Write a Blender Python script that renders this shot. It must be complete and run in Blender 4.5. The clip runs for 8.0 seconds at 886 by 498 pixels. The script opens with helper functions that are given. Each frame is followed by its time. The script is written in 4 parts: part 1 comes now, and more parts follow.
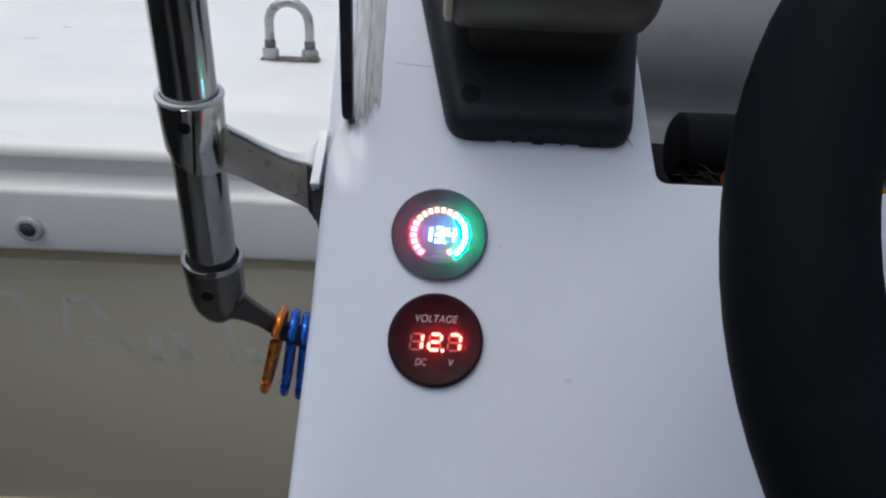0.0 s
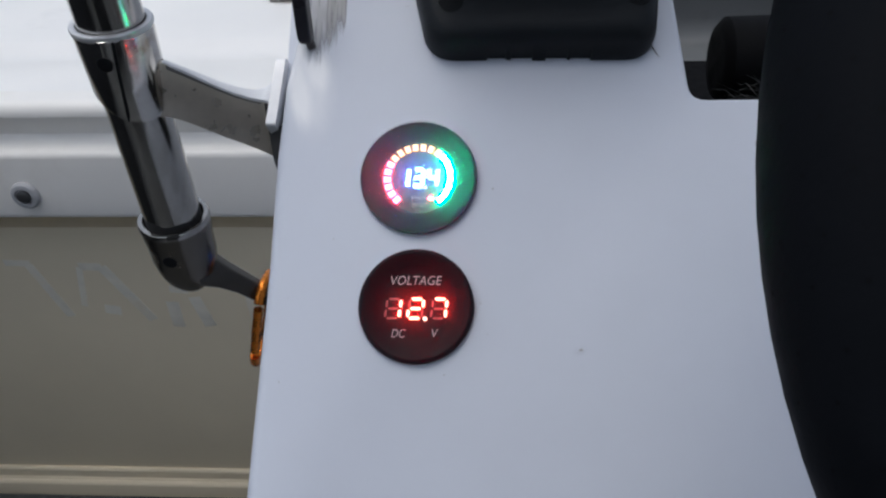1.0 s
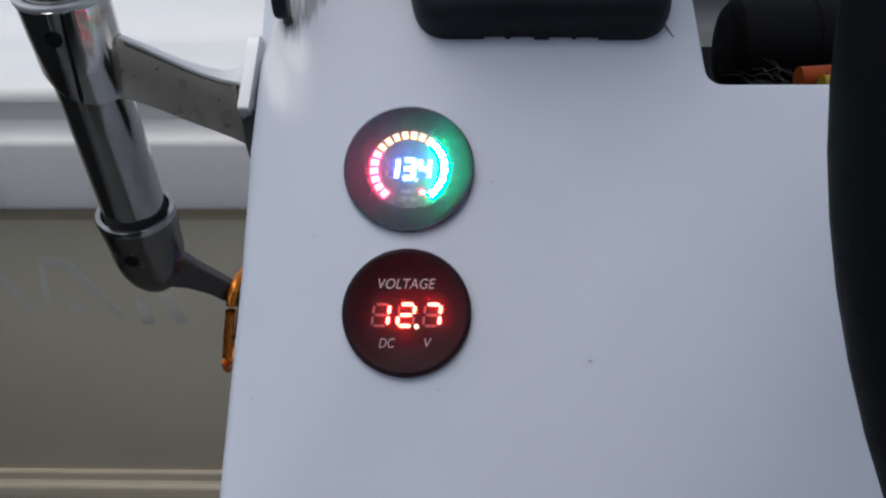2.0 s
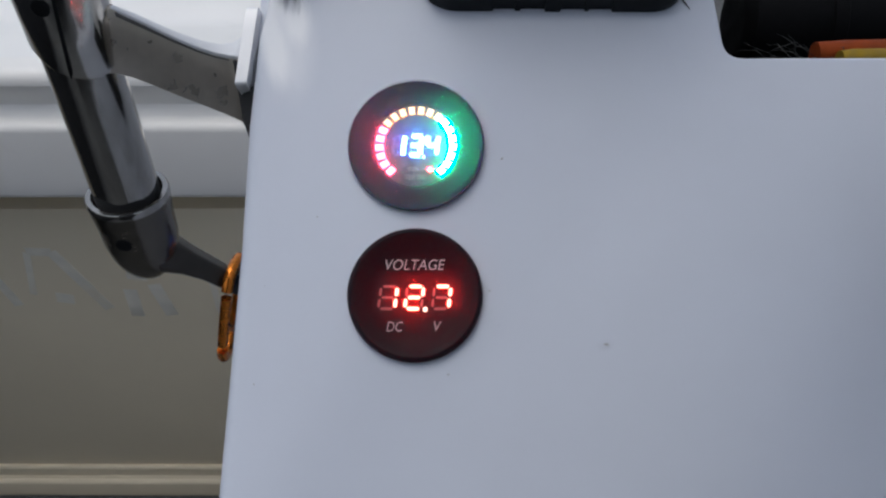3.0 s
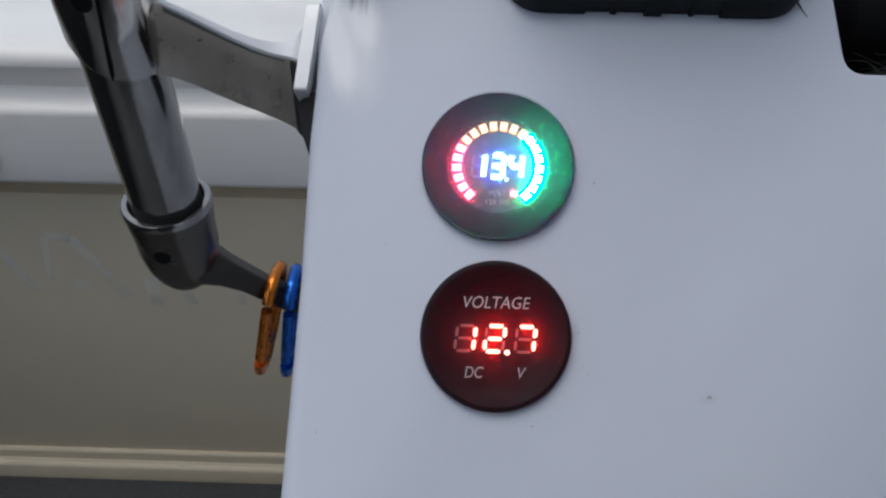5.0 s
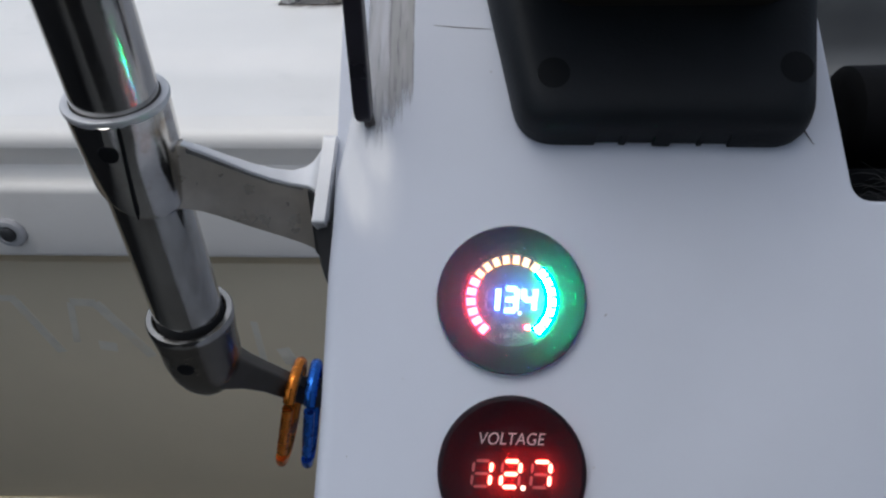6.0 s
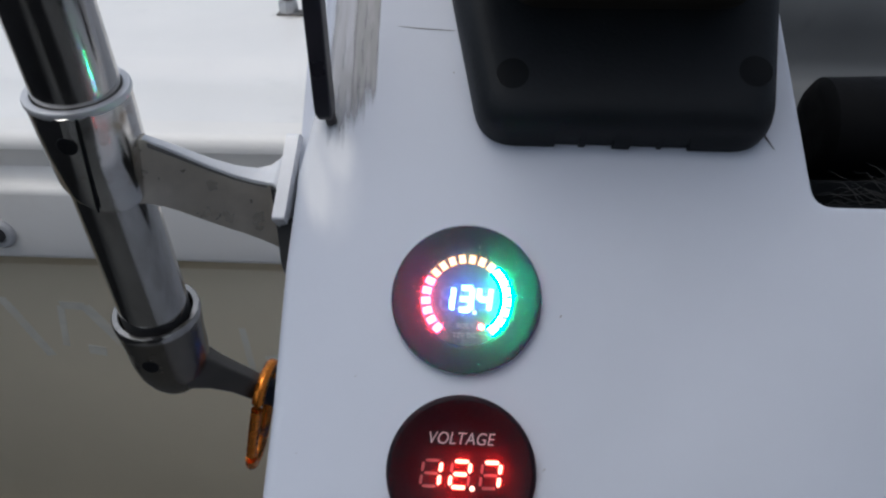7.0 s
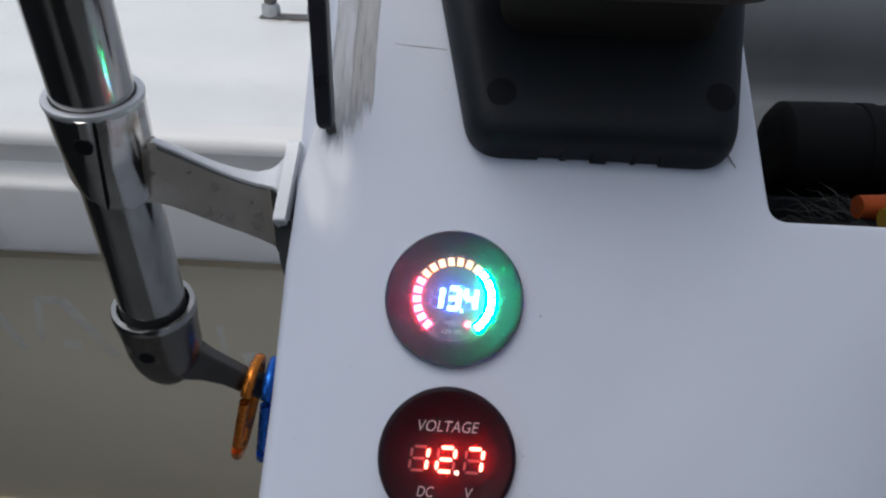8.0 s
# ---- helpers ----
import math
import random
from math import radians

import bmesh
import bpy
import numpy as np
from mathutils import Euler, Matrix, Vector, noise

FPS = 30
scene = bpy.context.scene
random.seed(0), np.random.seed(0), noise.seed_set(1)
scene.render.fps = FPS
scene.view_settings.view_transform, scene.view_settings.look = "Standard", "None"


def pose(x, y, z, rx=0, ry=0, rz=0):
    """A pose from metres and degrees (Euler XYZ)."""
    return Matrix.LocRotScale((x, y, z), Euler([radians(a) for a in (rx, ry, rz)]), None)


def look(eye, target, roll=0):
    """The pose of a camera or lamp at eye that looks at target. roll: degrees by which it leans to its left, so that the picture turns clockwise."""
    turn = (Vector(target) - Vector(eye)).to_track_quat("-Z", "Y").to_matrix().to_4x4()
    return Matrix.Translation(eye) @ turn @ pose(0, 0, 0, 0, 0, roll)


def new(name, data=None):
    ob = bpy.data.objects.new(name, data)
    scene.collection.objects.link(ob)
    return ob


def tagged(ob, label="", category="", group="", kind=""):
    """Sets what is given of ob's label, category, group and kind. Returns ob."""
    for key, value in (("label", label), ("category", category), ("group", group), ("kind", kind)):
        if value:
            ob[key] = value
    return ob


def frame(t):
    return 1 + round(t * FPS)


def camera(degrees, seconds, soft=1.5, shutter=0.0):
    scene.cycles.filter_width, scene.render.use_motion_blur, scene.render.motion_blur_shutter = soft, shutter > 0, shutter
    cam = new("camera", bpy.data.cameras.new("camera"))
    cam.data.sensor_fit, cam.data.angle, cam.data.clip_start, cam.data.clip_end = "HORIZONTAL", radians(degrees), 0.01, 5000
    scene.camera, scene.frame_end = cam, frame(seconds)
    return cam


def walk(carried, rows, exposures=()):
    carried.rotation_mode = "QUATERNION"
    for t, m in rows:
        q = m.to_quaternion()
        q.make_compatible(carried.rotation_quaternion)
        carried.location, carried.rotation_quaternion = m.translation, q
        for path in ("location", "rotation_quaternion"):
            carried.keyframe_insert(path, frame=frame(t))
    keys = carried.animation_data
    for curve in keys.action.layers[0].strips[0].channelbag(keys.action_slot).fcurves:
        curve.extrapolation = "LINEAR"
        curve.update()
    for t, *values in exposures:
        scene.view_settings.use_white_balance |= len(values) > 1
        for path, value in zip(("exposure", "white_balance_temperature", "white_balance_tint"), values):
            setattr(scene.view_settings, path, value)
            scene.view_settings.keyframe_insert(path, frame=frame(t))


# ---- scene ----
cam = camera(61.9, 8.0, soft=2.25)
PATH = [
    (0, (-0.0057, -0.2593, 0.7099), (0.0183, 0.6176, 0.2298), 3.22),
    (0.3, (0.0002, -0.2397, 0.6956), (-0.0004, 0.6331, 0.2075), 2.38),
    (0.5, (0.0080, -0.2290, 0.6894), (-0.0163, 0.6347, 0.1859), 0.90),
    (0.8, (0.0183, -0.2151, 0.6822), (-0.0317, 0.6360, 0.1596), -1.15),
    (1, (0.0228, -0.2114, 0.6826), (-0.0343, 0.6290, 0.1436), -2.09),
    (1.2, (0.0246, -0.2082, 0.6797), (-0.0339, 0.6303, 0.1378), -2.09),
    (1.5, (0.0221, -0.2011, 0.6760), (-0.0250, 0.6363, 0.1314), -1.57),
    (1.7, (0.0181, -0.1936, 0.6714), (-0.0131, 0.6436, 0.1254), -0.88),
    (2.8, (0.0146, -0.1859, 0.6708), (-0.0058, 0.6426, 0.1112), -0.94),
    (3, (0.0101, -0.1836, 0.6626), (-0.0000, 0.6473, 0.1063), -0.45),
    (3.2, (0.0051, -0.1734, 0.6526), (0.0008, 0.6556, 0.0934), 0.44),
    (3.5, (-0.0001, -0.1614, 0.6453), (0.0004, 0.6622, 0.0781), 1.29),
    (3.8, (-0.0053, -0.1612, 0.6493), (0.0035, 0.6546, 0.0710), 1.39),
    (4, (-0.0053, -0.1619, 0.6544), (-0.0038, 0.6453, 0.0642), 0.73),
    (4.2, (-0.0043, -0.1615, 0.6548), (-0.0171, 0.6450, 0.0636), 0.60),
    (5.3, (-0.0120, -0.1541, 0.6669), (-0.0337, 0.6631, 0.0909), 0.69),
    (5.5, (-0.0081, -0.1515, 0.6715), (-0.0532, 0.6779, 0.1146), -0.28),
    (5.7, (-0.0099, -0.1448, 0.6831), (-0.0504, 0.6803, 0.1197), -0.86),
    (6, (-0.0097, -0.1424, 0.6905), (-0.0541, 0.6824, 0.1268), -1.25),
    (6.3, (-0.0078, -0.1492, 0.6929), (-0.0451, 0.6897, 0.1498), -0.56),
    (6.5, (-0.0056, -0.1503, 0.6928), (-0.0412, 0.6933, 0.1569), -0.20),
    (6.8, (0.0008, -0.1460, 0.6900), (-0.0483, 0.6920, 0.1466), -0.58),
    (7, (0.0045, -0.1443, 0.6860), (-0.0515, 0.6927, 0.1417), -0.56),
    (7.2, (0.0051, -0.1456, 0.6875), (-0.0496, 0.6897, 0.1404), -0.56),
    (7.5, (0.0026, -0.1480, 0.6909), (-0.0394, 0.6867, 0.1419), 0.34),
    (7.8, (-0.0022, -0.1540, 0.6940), (-0.0166, 0.6837, 0.1481), 1.60),
    (8, (-0.0014, -0.1585, 0.6948), (-0.0135, 0.6831, 0.1548), 2.38),
]
walk(cam, [(t, look(eye, target, roll)) for t, eye, target, roll in PATH], [(0, -0.14, 6150, 8), (1.5, -0.2, 6150, 8), (3, -0.3, 6150, 8), (8, -0.28, 6150, 8)])

# ---- world and light ----
world = bpy.data.worlds.new("overcast_sky")
scene.world = world
world.use_nodes = True
wn = world.node_tree
sky = wn.nodes.new("ShaderNodeTexSky")
sky.sky_type = "NISHITA"
sky.sun_disc = False
sky.sun_elevation = radians(78)
sky.sun_rotation = radians(-108)
sky.air_density = 1.0
sky.dust_density = 4.0
cloud = wn.nodes.new("ShaderNodeHueSaturation")     # cloud cover takes most of the blue out of the sky
cloud.inputs["Saturation"].default_value = 0.55
wn.links.new(sky.outputs["Color"], cloud.inputs["Color"])
wn.links.new(cloud.outputs["Color"], wn.nodes["Background"].inputs["Color"])
wn.nodes["Background"].inputs["Strength"].default_value = 0.16
sun = new("sun", bpy.data.lights.new("sun", "SUN"))
sun.data.energy = 0.45
sun.data.angle = radians(40)
sun.data.color = (1.0, 0.97, 0.93)
sun.matrix_world = look((-0.4, -0.13, 2.0), (0, 0, 0))

MM = 0.001
LEAN_BACK = radians(46)          # slope of the dash from the vertical
DASH = Vector((0, 0, 0.55))      # midway between the two gauges
AX_U = Vector((1, 0, 0))
AX_V = Vector((0, math.sin(LEAN_BACK), math.cos(LEAN_BACK)))
AX_N = Vector((0, -math.cos(LEAN_BACK), math.sin(LEAN_BACK)))
FACE = Matrix.Translation(DASH) @ Matrix((AX_U, AX_V, AX_N)).transposed().to_4x4()


def F(u, v, n=0.0):
    """A place in the world from millimetres along, up and out of the dash."""
    return DASH + (AX_U * u + AX_V * v + AX_N * n) * MM


# ---- materials ----
def material(name, base, rough=0.5, metal=0.0, vary=0.06, scale=40.0, bump=0.0, bump_scale=300.0, stain=None, stain_scale=6.0,
             stain_low=0.55, stain_high=0.75, rough_vary=0.1, coat=0.0, stretch=(1, 1, 1), spec=0.5):
    m = bpy.data.materials.new(name)
    m.use_nodes = True
    t = m.node_tree
    L = t.links.new
    b = t.nodes["Principled BSDF"]
    co = t.nodes.new("ShaderNodeTexCoord")
    mp = t.nodes.new("ShaderNodeMapping")
    mp.inputs["Scale"].default_value = stretch
    L(co.outputs["Object"], mp.inputs["Vector"])
    fine = t.nodes.new("ShaderNodeTexNoise")
    fine.inputs["Scale"].default_value = scale
    fine.inputs["Detail"].default_value = 6
    L(mp.outputs["Vector"], fine.inputs["Vector"])
    ramp = t.nodes.new("ShaderNodeMapRange")
    ramp.inputs["From Min"].default_value, ramp.inputs["From Max"].default_value = 0.3, 0.7
    ramp.inputs["To Min"].default_value, ramp.inputs["To Max"].default_value = 1 - vary, 1 + vary
    L(fine.outputs["Fac"], ramp.inputs["Value"])
    mul = t.nodes.new("ShaderNodeMix")
    mul.data_type, mul.blend_type = "RGBA", "MULTIPLY"
    mul.inputs["Factor"].default_value = 1
    mul.inputs["A"].default_value = (*base, 1)
    L(ramp.outputs["Result"], mul.inputs["B"])
    colour = mul.outputs["Result"]
    if stain:
        broad = t.nodes.new("ShaderNodeTexNoise")
        broad.inputs["Scale"].default_value = stain_scale
        broad.inputs["Detail"].default_value = 8
        broad.inputs["Roughness"].default_value = 0.65
        L(mp.outputs["Vector"], broad.inputs["Vector"])
        sr = t.nodes.new("ShaderNodeMapRange")
        sr.inputs["From Min"].default_value, sr.inputs["From Max"].default_value = stain_low, stain_high
        L(broad.outputs["Fac"], sr.inputs["Value"])
        mx = t.nodes.new("ShaderNodeMix")
        mx.data_type = "RGBA"
        L(sr.outputs["Result"], mx.inputs["Factor"])
        L(colour, mx.inputs["A"])
        mx.inputs["B"].default_value = (*stain, 1)
        colour = mx.outputs["Result"]
    L(colour, b.inputs["Base Color"])
    rr = t.nodes.new("ShaderNodeMapRange")
    rr.inputs["From Min"].default_value, rr.inputs["From Max"].default_value = 0.3, 0.7
    rr.inputs["To Min"].default_value, rr.inputs["To Max"].default_value = max(0.02, rough - rough_vary), min(1, rough + rough_vary)
    L(fine.outputs["Fac"], rr.inputs["Value"])
    L(rr.outputs["Result"], b.inputs["Roughness"])
    b.inputs["Metallic"].default_value = metal
    b.inputs["Coat Weight"].default_value = coat
    b.inputs["Coat Roughness"].default_value = 0.15
    b.inputs["Specular IOR Level"].default_value = spec
    if bump:
        bn = t.nodes.new("ShaderNodeTexNoise")
        bn.inputs["Scale"].default_value = bump_scale
        bn.inputs["Detail"].default_value = 4
        L(mp.outputs["Vector"], bn.inputs["Vector"])
        bp = t.nodes.new("ShaderNodeBump")
        bp.inputs["Strength"].default_value = bump
        bp.inputs["Distance"].default_value = 0.0006
        L(bn.outputs["Fac"], bp.inputs["Height"])
        L(bp.outputs["Normal"], b.inputs["Normal"])
    return m


def glowing(name, colour, strength):
    m = bpy.data.materials.new(name)
    m.use_nodes = True
    b = m.node_tree.nodes["Principled BSDF"]
    b.inputs["Base Color"].default_value = (*[0.05 + 0.4 * c for c in colour], 1)
    b.inputs["Emission Color"].default_value = (*colour, 1)
    b.inputs["Emission Strength"].default_value = strength
    return m


def bloom_lens(name, tint, scatter):
    """Clear plastic standing in for bloom round the LEDs: lets most light through and spreads some of what comes from
    behind it.
    """
    m = bpy.data.materials.new(name)
    m.use_nodes = True
    t = m.node_tree
    t.nodes.remove(t.nodes["Principled BSDF"])
    clear, spread, mix = t.nodes.new("ShaderNodeBsdfTransparent"), t.nodes.new("ShaderNodeBsdfTranslucent"), t.nodes.new("ShaderNodeMixShader")
    spread.inputs["Color"].default_value = (*tint, 1)
    mix.inputs["Fac"].default_value = scatter
    t.links.new(clear.outputs["BSDF"], mix.inputs[1])
    t.links.new(spread.outputs["BSDF"], mix.inputs[2])
    t.links.new(mix.outputs["Shader"], t.nodes["Material Output"].inputs["Surface"])
    return m


# Tint and scatter of both lenses imitate bloom and haze over the gauges.
LENS = bloom_lens("bloom_clear_plastic", (0.86, 0.70, 1.0), 0.105)
RED_LENS = bloom_lens("bloom_red_plastic", (1.0, 0.09, 0.16), 0.062)
GELCOAT = material("white_gelcoat", (0.607, 0.640, 0.725), 0.36, rough_vary=0.03, vary=0.02, scale=25, bump=0.10, bump_scale=120, stain=(0.555, 0.58, 0.64),
                   stain_scale=5, stain_low=0.35, stain_high=1.2, coat=0.15)
DECK = material("white_deck_gelcoat", (0.83, 0.815, 0.785), 0.42, vary=0.03, scale=12, bump=0.15, bump_scale=60, stain=(0.62, 0.62, 0.6),
                stain_scale=4, stain_low=0.6, stain_high=0.85)
LIP = material("cream_lip_gelcoat", (0.84, 0.815, 0.77), 0.42, vary=0.03, scale=12, bump=0.15, bump_scale=60, stain=(0.70, 0.66, 0.60), stain_scale=6, stain_low=0.55, stain_high=0.85)
LINER = material("beige_liner_gelcoat", (0.925, 0.81, 0.595), 0.36, vary=0.05, scale=5, bump=0.2, bump_scale=45)
# Colour of all unseen walls, dark to deepen the rail's reflections.
SHELL = material("dark_grey_unseen_walls", (0.035, 0.035, 0.038), 0.6, vary=0.15, scale=20, bump=0.2, bump_scale=60)
NONSKID = material("grey_nonskid", (0.080, 0.086, 0.090), 0.8, vary=0.2, scale=200, bump=0.8, bump_scale=400, stain=(0.058, 0.061, 0.063), stain_scale=8)
# Grey with the pocket's shade put into the colour.
POCKET_SHADE = material("shaded_grey_fibreglass", (0.116, 0.122, 0.125), 0.5, vary=0.06, scale=30, bump=0.2, bump_scale=60, stain=(0.078, 0.085, 0.084),
                    stain_scale=30, stain_low=0.55, stain_high=0.85)
NECK = material("dull_brown_black_plastic", (0.040, 0.034, 0.030), 0.6, spec=0.15, vary=0.15, scale=60, bump=0.2, bump_scale=700)
STEEL = material("polished_stainless", (0.43, 0.415, 0.395), 0.15, 1.0, vary=0.05, scale=90, rough_vary=0.06, bump=0.05, bump_scale=500,
                 stain=(0.45, 0.40, 0.33), stain_scale=60, stain_low=0.6, stain_high=0.75)
DULL = material("dull_grey_stainless", (0.165, 0.150, 0.130), 0.24, 0.95, vary=0.12, scale=90, rough_vary=0.08, bump=0.12, bump_scale=200, stain=(0.11, 0.098, 0.083), stain_scale=50, stain_low=0.52, stain_high=0.68)
# Pale colour carries the sky's reflection on foot plate and arm top.
BRIGHT = material("sky_bright_metal", (0.80, 0.80, 0.81), 0.42, 0.2, vary=0.05, scale=90, bump=0.05, bump_scale=200)
CAST = material("cast_stainless_fitting", (0.56, 0.54, 0.51), 0.15, 1.0, vary=0.08, scale=120, rough_vary=0.05, bump=0.06, bump_scale=350,
                stain=(0.36, 0.30, 0.23), stain_scale=70, stain_low=0.55, stain_high=0.7)
BLACK = material("black_moulded_plastic", (0.0145, 0.0170, 0.0200), 0.5, spec=0.18, vary=0.15, scale=60, bump=0.2, bump_scale=900, rough_vary=0.06)
BROWNBLACK = material("worn_brown_black_plastic", (0.078, 0.061, 0.050), 0.45, vary=0.15, scale=60, bump=0.2, bump_scale=700)
# Light tan that paints the highlight on the barrel's end.
CAP_HIGHLIGHT = material("tan_cap_highlight", (0.40, 0.33, 0.25), 0.5, vary=0.1, scale=80)
BEZEL = material("black_gauge_plastic", (0.014, 0.008, 0.021), 0.6, spec=0.20, vary=0.1, scale=200, bump=0.03, bump_scale=500, rough_vary=0.06)
# Black rubber; also colours the shade at the clamp arm's end.
GASKET_AND_SHADE = material("black_rubber_and_shade", (0.018, 0.018, 0.019), 0.7, vary=0.2, scale=150, bump=0.2, bump_scale=800)
DARKBAR = material("black_painted_metal", (0.022, 0.020, 0.027), 0.35, vary=0.2, scale=90, stain=(0.10, 0.09, 0.10), stain_scale=45,
                   stain_low=0.6, stain_high=0.75, bump=0.1)
LEATHER = material("black_leather_wrap", (0.0050, 0.0058, 0.0078), 0.60, spec=0.04, vary=0.15, scale=80, bump=0.12, bump_scale=700)
ORANGE = material("orange_anodised_aluminium", (0.75, 0.23, 0.03), 0.25, 0.85, vary=0.08, scale=150, stain=(0.22, 0.14, 0.10), stain_scale=90,
                  stain_low=0.58, stain_high=0.68)
BLUE = material("blue_anodised_aluminium", (0.03, 0.16, 0.62), 0.25, 0.85, vary=0.08, scale=150, stain=(0.02, 0.05, 0.2), stain_scale=80)
INK = material("pale_printed_ink", (0.50, 0.44, 0.45), 0.6, vary=0.05, scale=300)
UNLIT = material("unlit_segment", (0.34, 0.16, 0.16), 0.5, vary=0.1, scale=300)
UNLIT_BLUE = material("unlit_pale_segment", (0.22, 0.22, 0.29), 0.5, vary=0.1, scale=300)
RED_FACE = material("dark_red_tinted_plastic", (0.0065, 0.0055, 0.0095), 0.55, spec=0.16, vary=0.1, scale=200, bump=0.08, bump_scale=900)
DISPLAY = material("smoked_display_window", (0.11, 0.105, 0.14), 0.3, vary=0.05, scale=200)
# Pale cores imitate overexposed centres; the coloured LEDs below feed the glow.
LED_RED = glowing("red_led", (1.0, 0.03, 0.012), 85)
LED_RED_CORE = glowing("red_led_core", (1.0, 0.82, 0.60), 3)
LED_BLUE = glowing("blue_led", (0.07, 0.20, 1.0), 80)
LED_BLUE_CORE = glowing("blue_white_led_core", (0.62, 0.90, 1.0), 3)
BAR_RED = glowing("red_bar_led", (1.0, 0.02, 0.05), 58)
BAR_AMBER = glowing("amber_bar_led", (1.0, 0.30, 0.03), 3)
BAR_GREEN = glowing("green_bar_led", (0.0, 1.0, 0.24), 240)
CORE_RED = glowing("red_bar_core", (1.0, 0.74, 0.68), 2.5)
CORE_AMBER = glowing("amber_bar_core", (1.0, 0.86, 0.54), 2.2)
CORE_GREEN = glowing("green_bar_core", (0.80, 1.0, 0.86), 3)
GALV = material("dull_galvanised_steel", (0.50, 0.51, 0.52), 0.45, 0.8, vary=0.15, scale=120, bump=0.3, bump_scale=400, stain=(0.22, 0.20, 0.17),
                stain_scale=60, stain_low=0.5, stain_high=0.65)
HOLE = material("dark_screw_recess", (0.0065, 0.0068, 0.0078), 0.6, spec=0.15, vary=0.2, scale=100)
TORCH = material("black_torch_rubber", (0.0045, 0.0047, 0.0055), 0.75, spec=0.08, vary=0.2, scale=120, bump=0.2, bump_scale=500)
TARNISH = material("tarnished_dark_steel", (0.085, 0.078, 0.068), 0.38, 0.85, vary=0.15, scale=90, rough_vary=0.08, bump=0.15, bump_scale=250, stain=(0.05, 0.045, 0.04), stain_scale=50)
PITCH = material("punched_hole_black", (0.0020, 0.0024, 0.0035), 0.8, spec=0.1)
SMUDGE = material("grey_dirt", (0.30, 0.29, 0.30), 0.8, vary=0.2, scale=200)
GRIT = material("dark_grit", (0.10, 0.09, 0.09), 0.8, vary=0.2, scale=200)
STRAW = material("dry_grass_debris", (0.034, 0.035, 0.033), 0.8, vary=0.3, scale=100)
FOIL = material("dusty_orange_sheath", (0.24, 0.046, 0.010), 0.6, spec=0.1, vary=0.2, scale=150, stain=(0.08, 0.04, 0.025), stain_scale=60, stain_low=0.5, stain_high=0.75)
YELLOW = material("dull_yellow_sheath", (0.26, 0.17, 0.018), 0.6, spec=0.1, vary=0.2, scale=150, stain=(0.2, 0.14, 0.05), stain_scale=60)
RIM = material("worn_flat_steel_rim", (0.66, 0.66, 0.67), 0.38, 0.55, vary=0.08, scale=150, rough_vary=0.06, bump=0.1, bump_scale=300)
# Brown patches stand in for dark reflections on the polished arm.
ARM = material("cast_steel_brown_reflections", (0.55, 0.495, 0.42), 0.30, 0.55, vary=0.10, scale=160, rough_vary=0.05, bump=0.8, bump_scale=60,
               stain=(0.45, 0.395, 0.325), stain_scale=30, stain_low=0.555, stain_high=0.60)
# Near-black that imitates the shade inside the screw recesses.
RECESS_SHADE = material("black_recess_shade", (0.0060, 0.0070, 0.0085), 0.55, spec=0.13, vary=0.15, scale=100)
# Rusty dirt on the lifting eye; dark reflection on the clamp arm.
RUST_AND_REFLECTION = material("rusty_dirt_and_dark_reflection", (0.15, 0.143, 0.135), 0.8, vary=0.25, scale=150)
BUTTON = material("dull_stud_metal", (0.07, 0.07, 0.073), 0.5, 0.5, vary=0.1, scale=200)
STUDRING = material("grey_stud_ring", (0.42, 0.42, 0.43), 0.5, vary=0.1, scale=200)


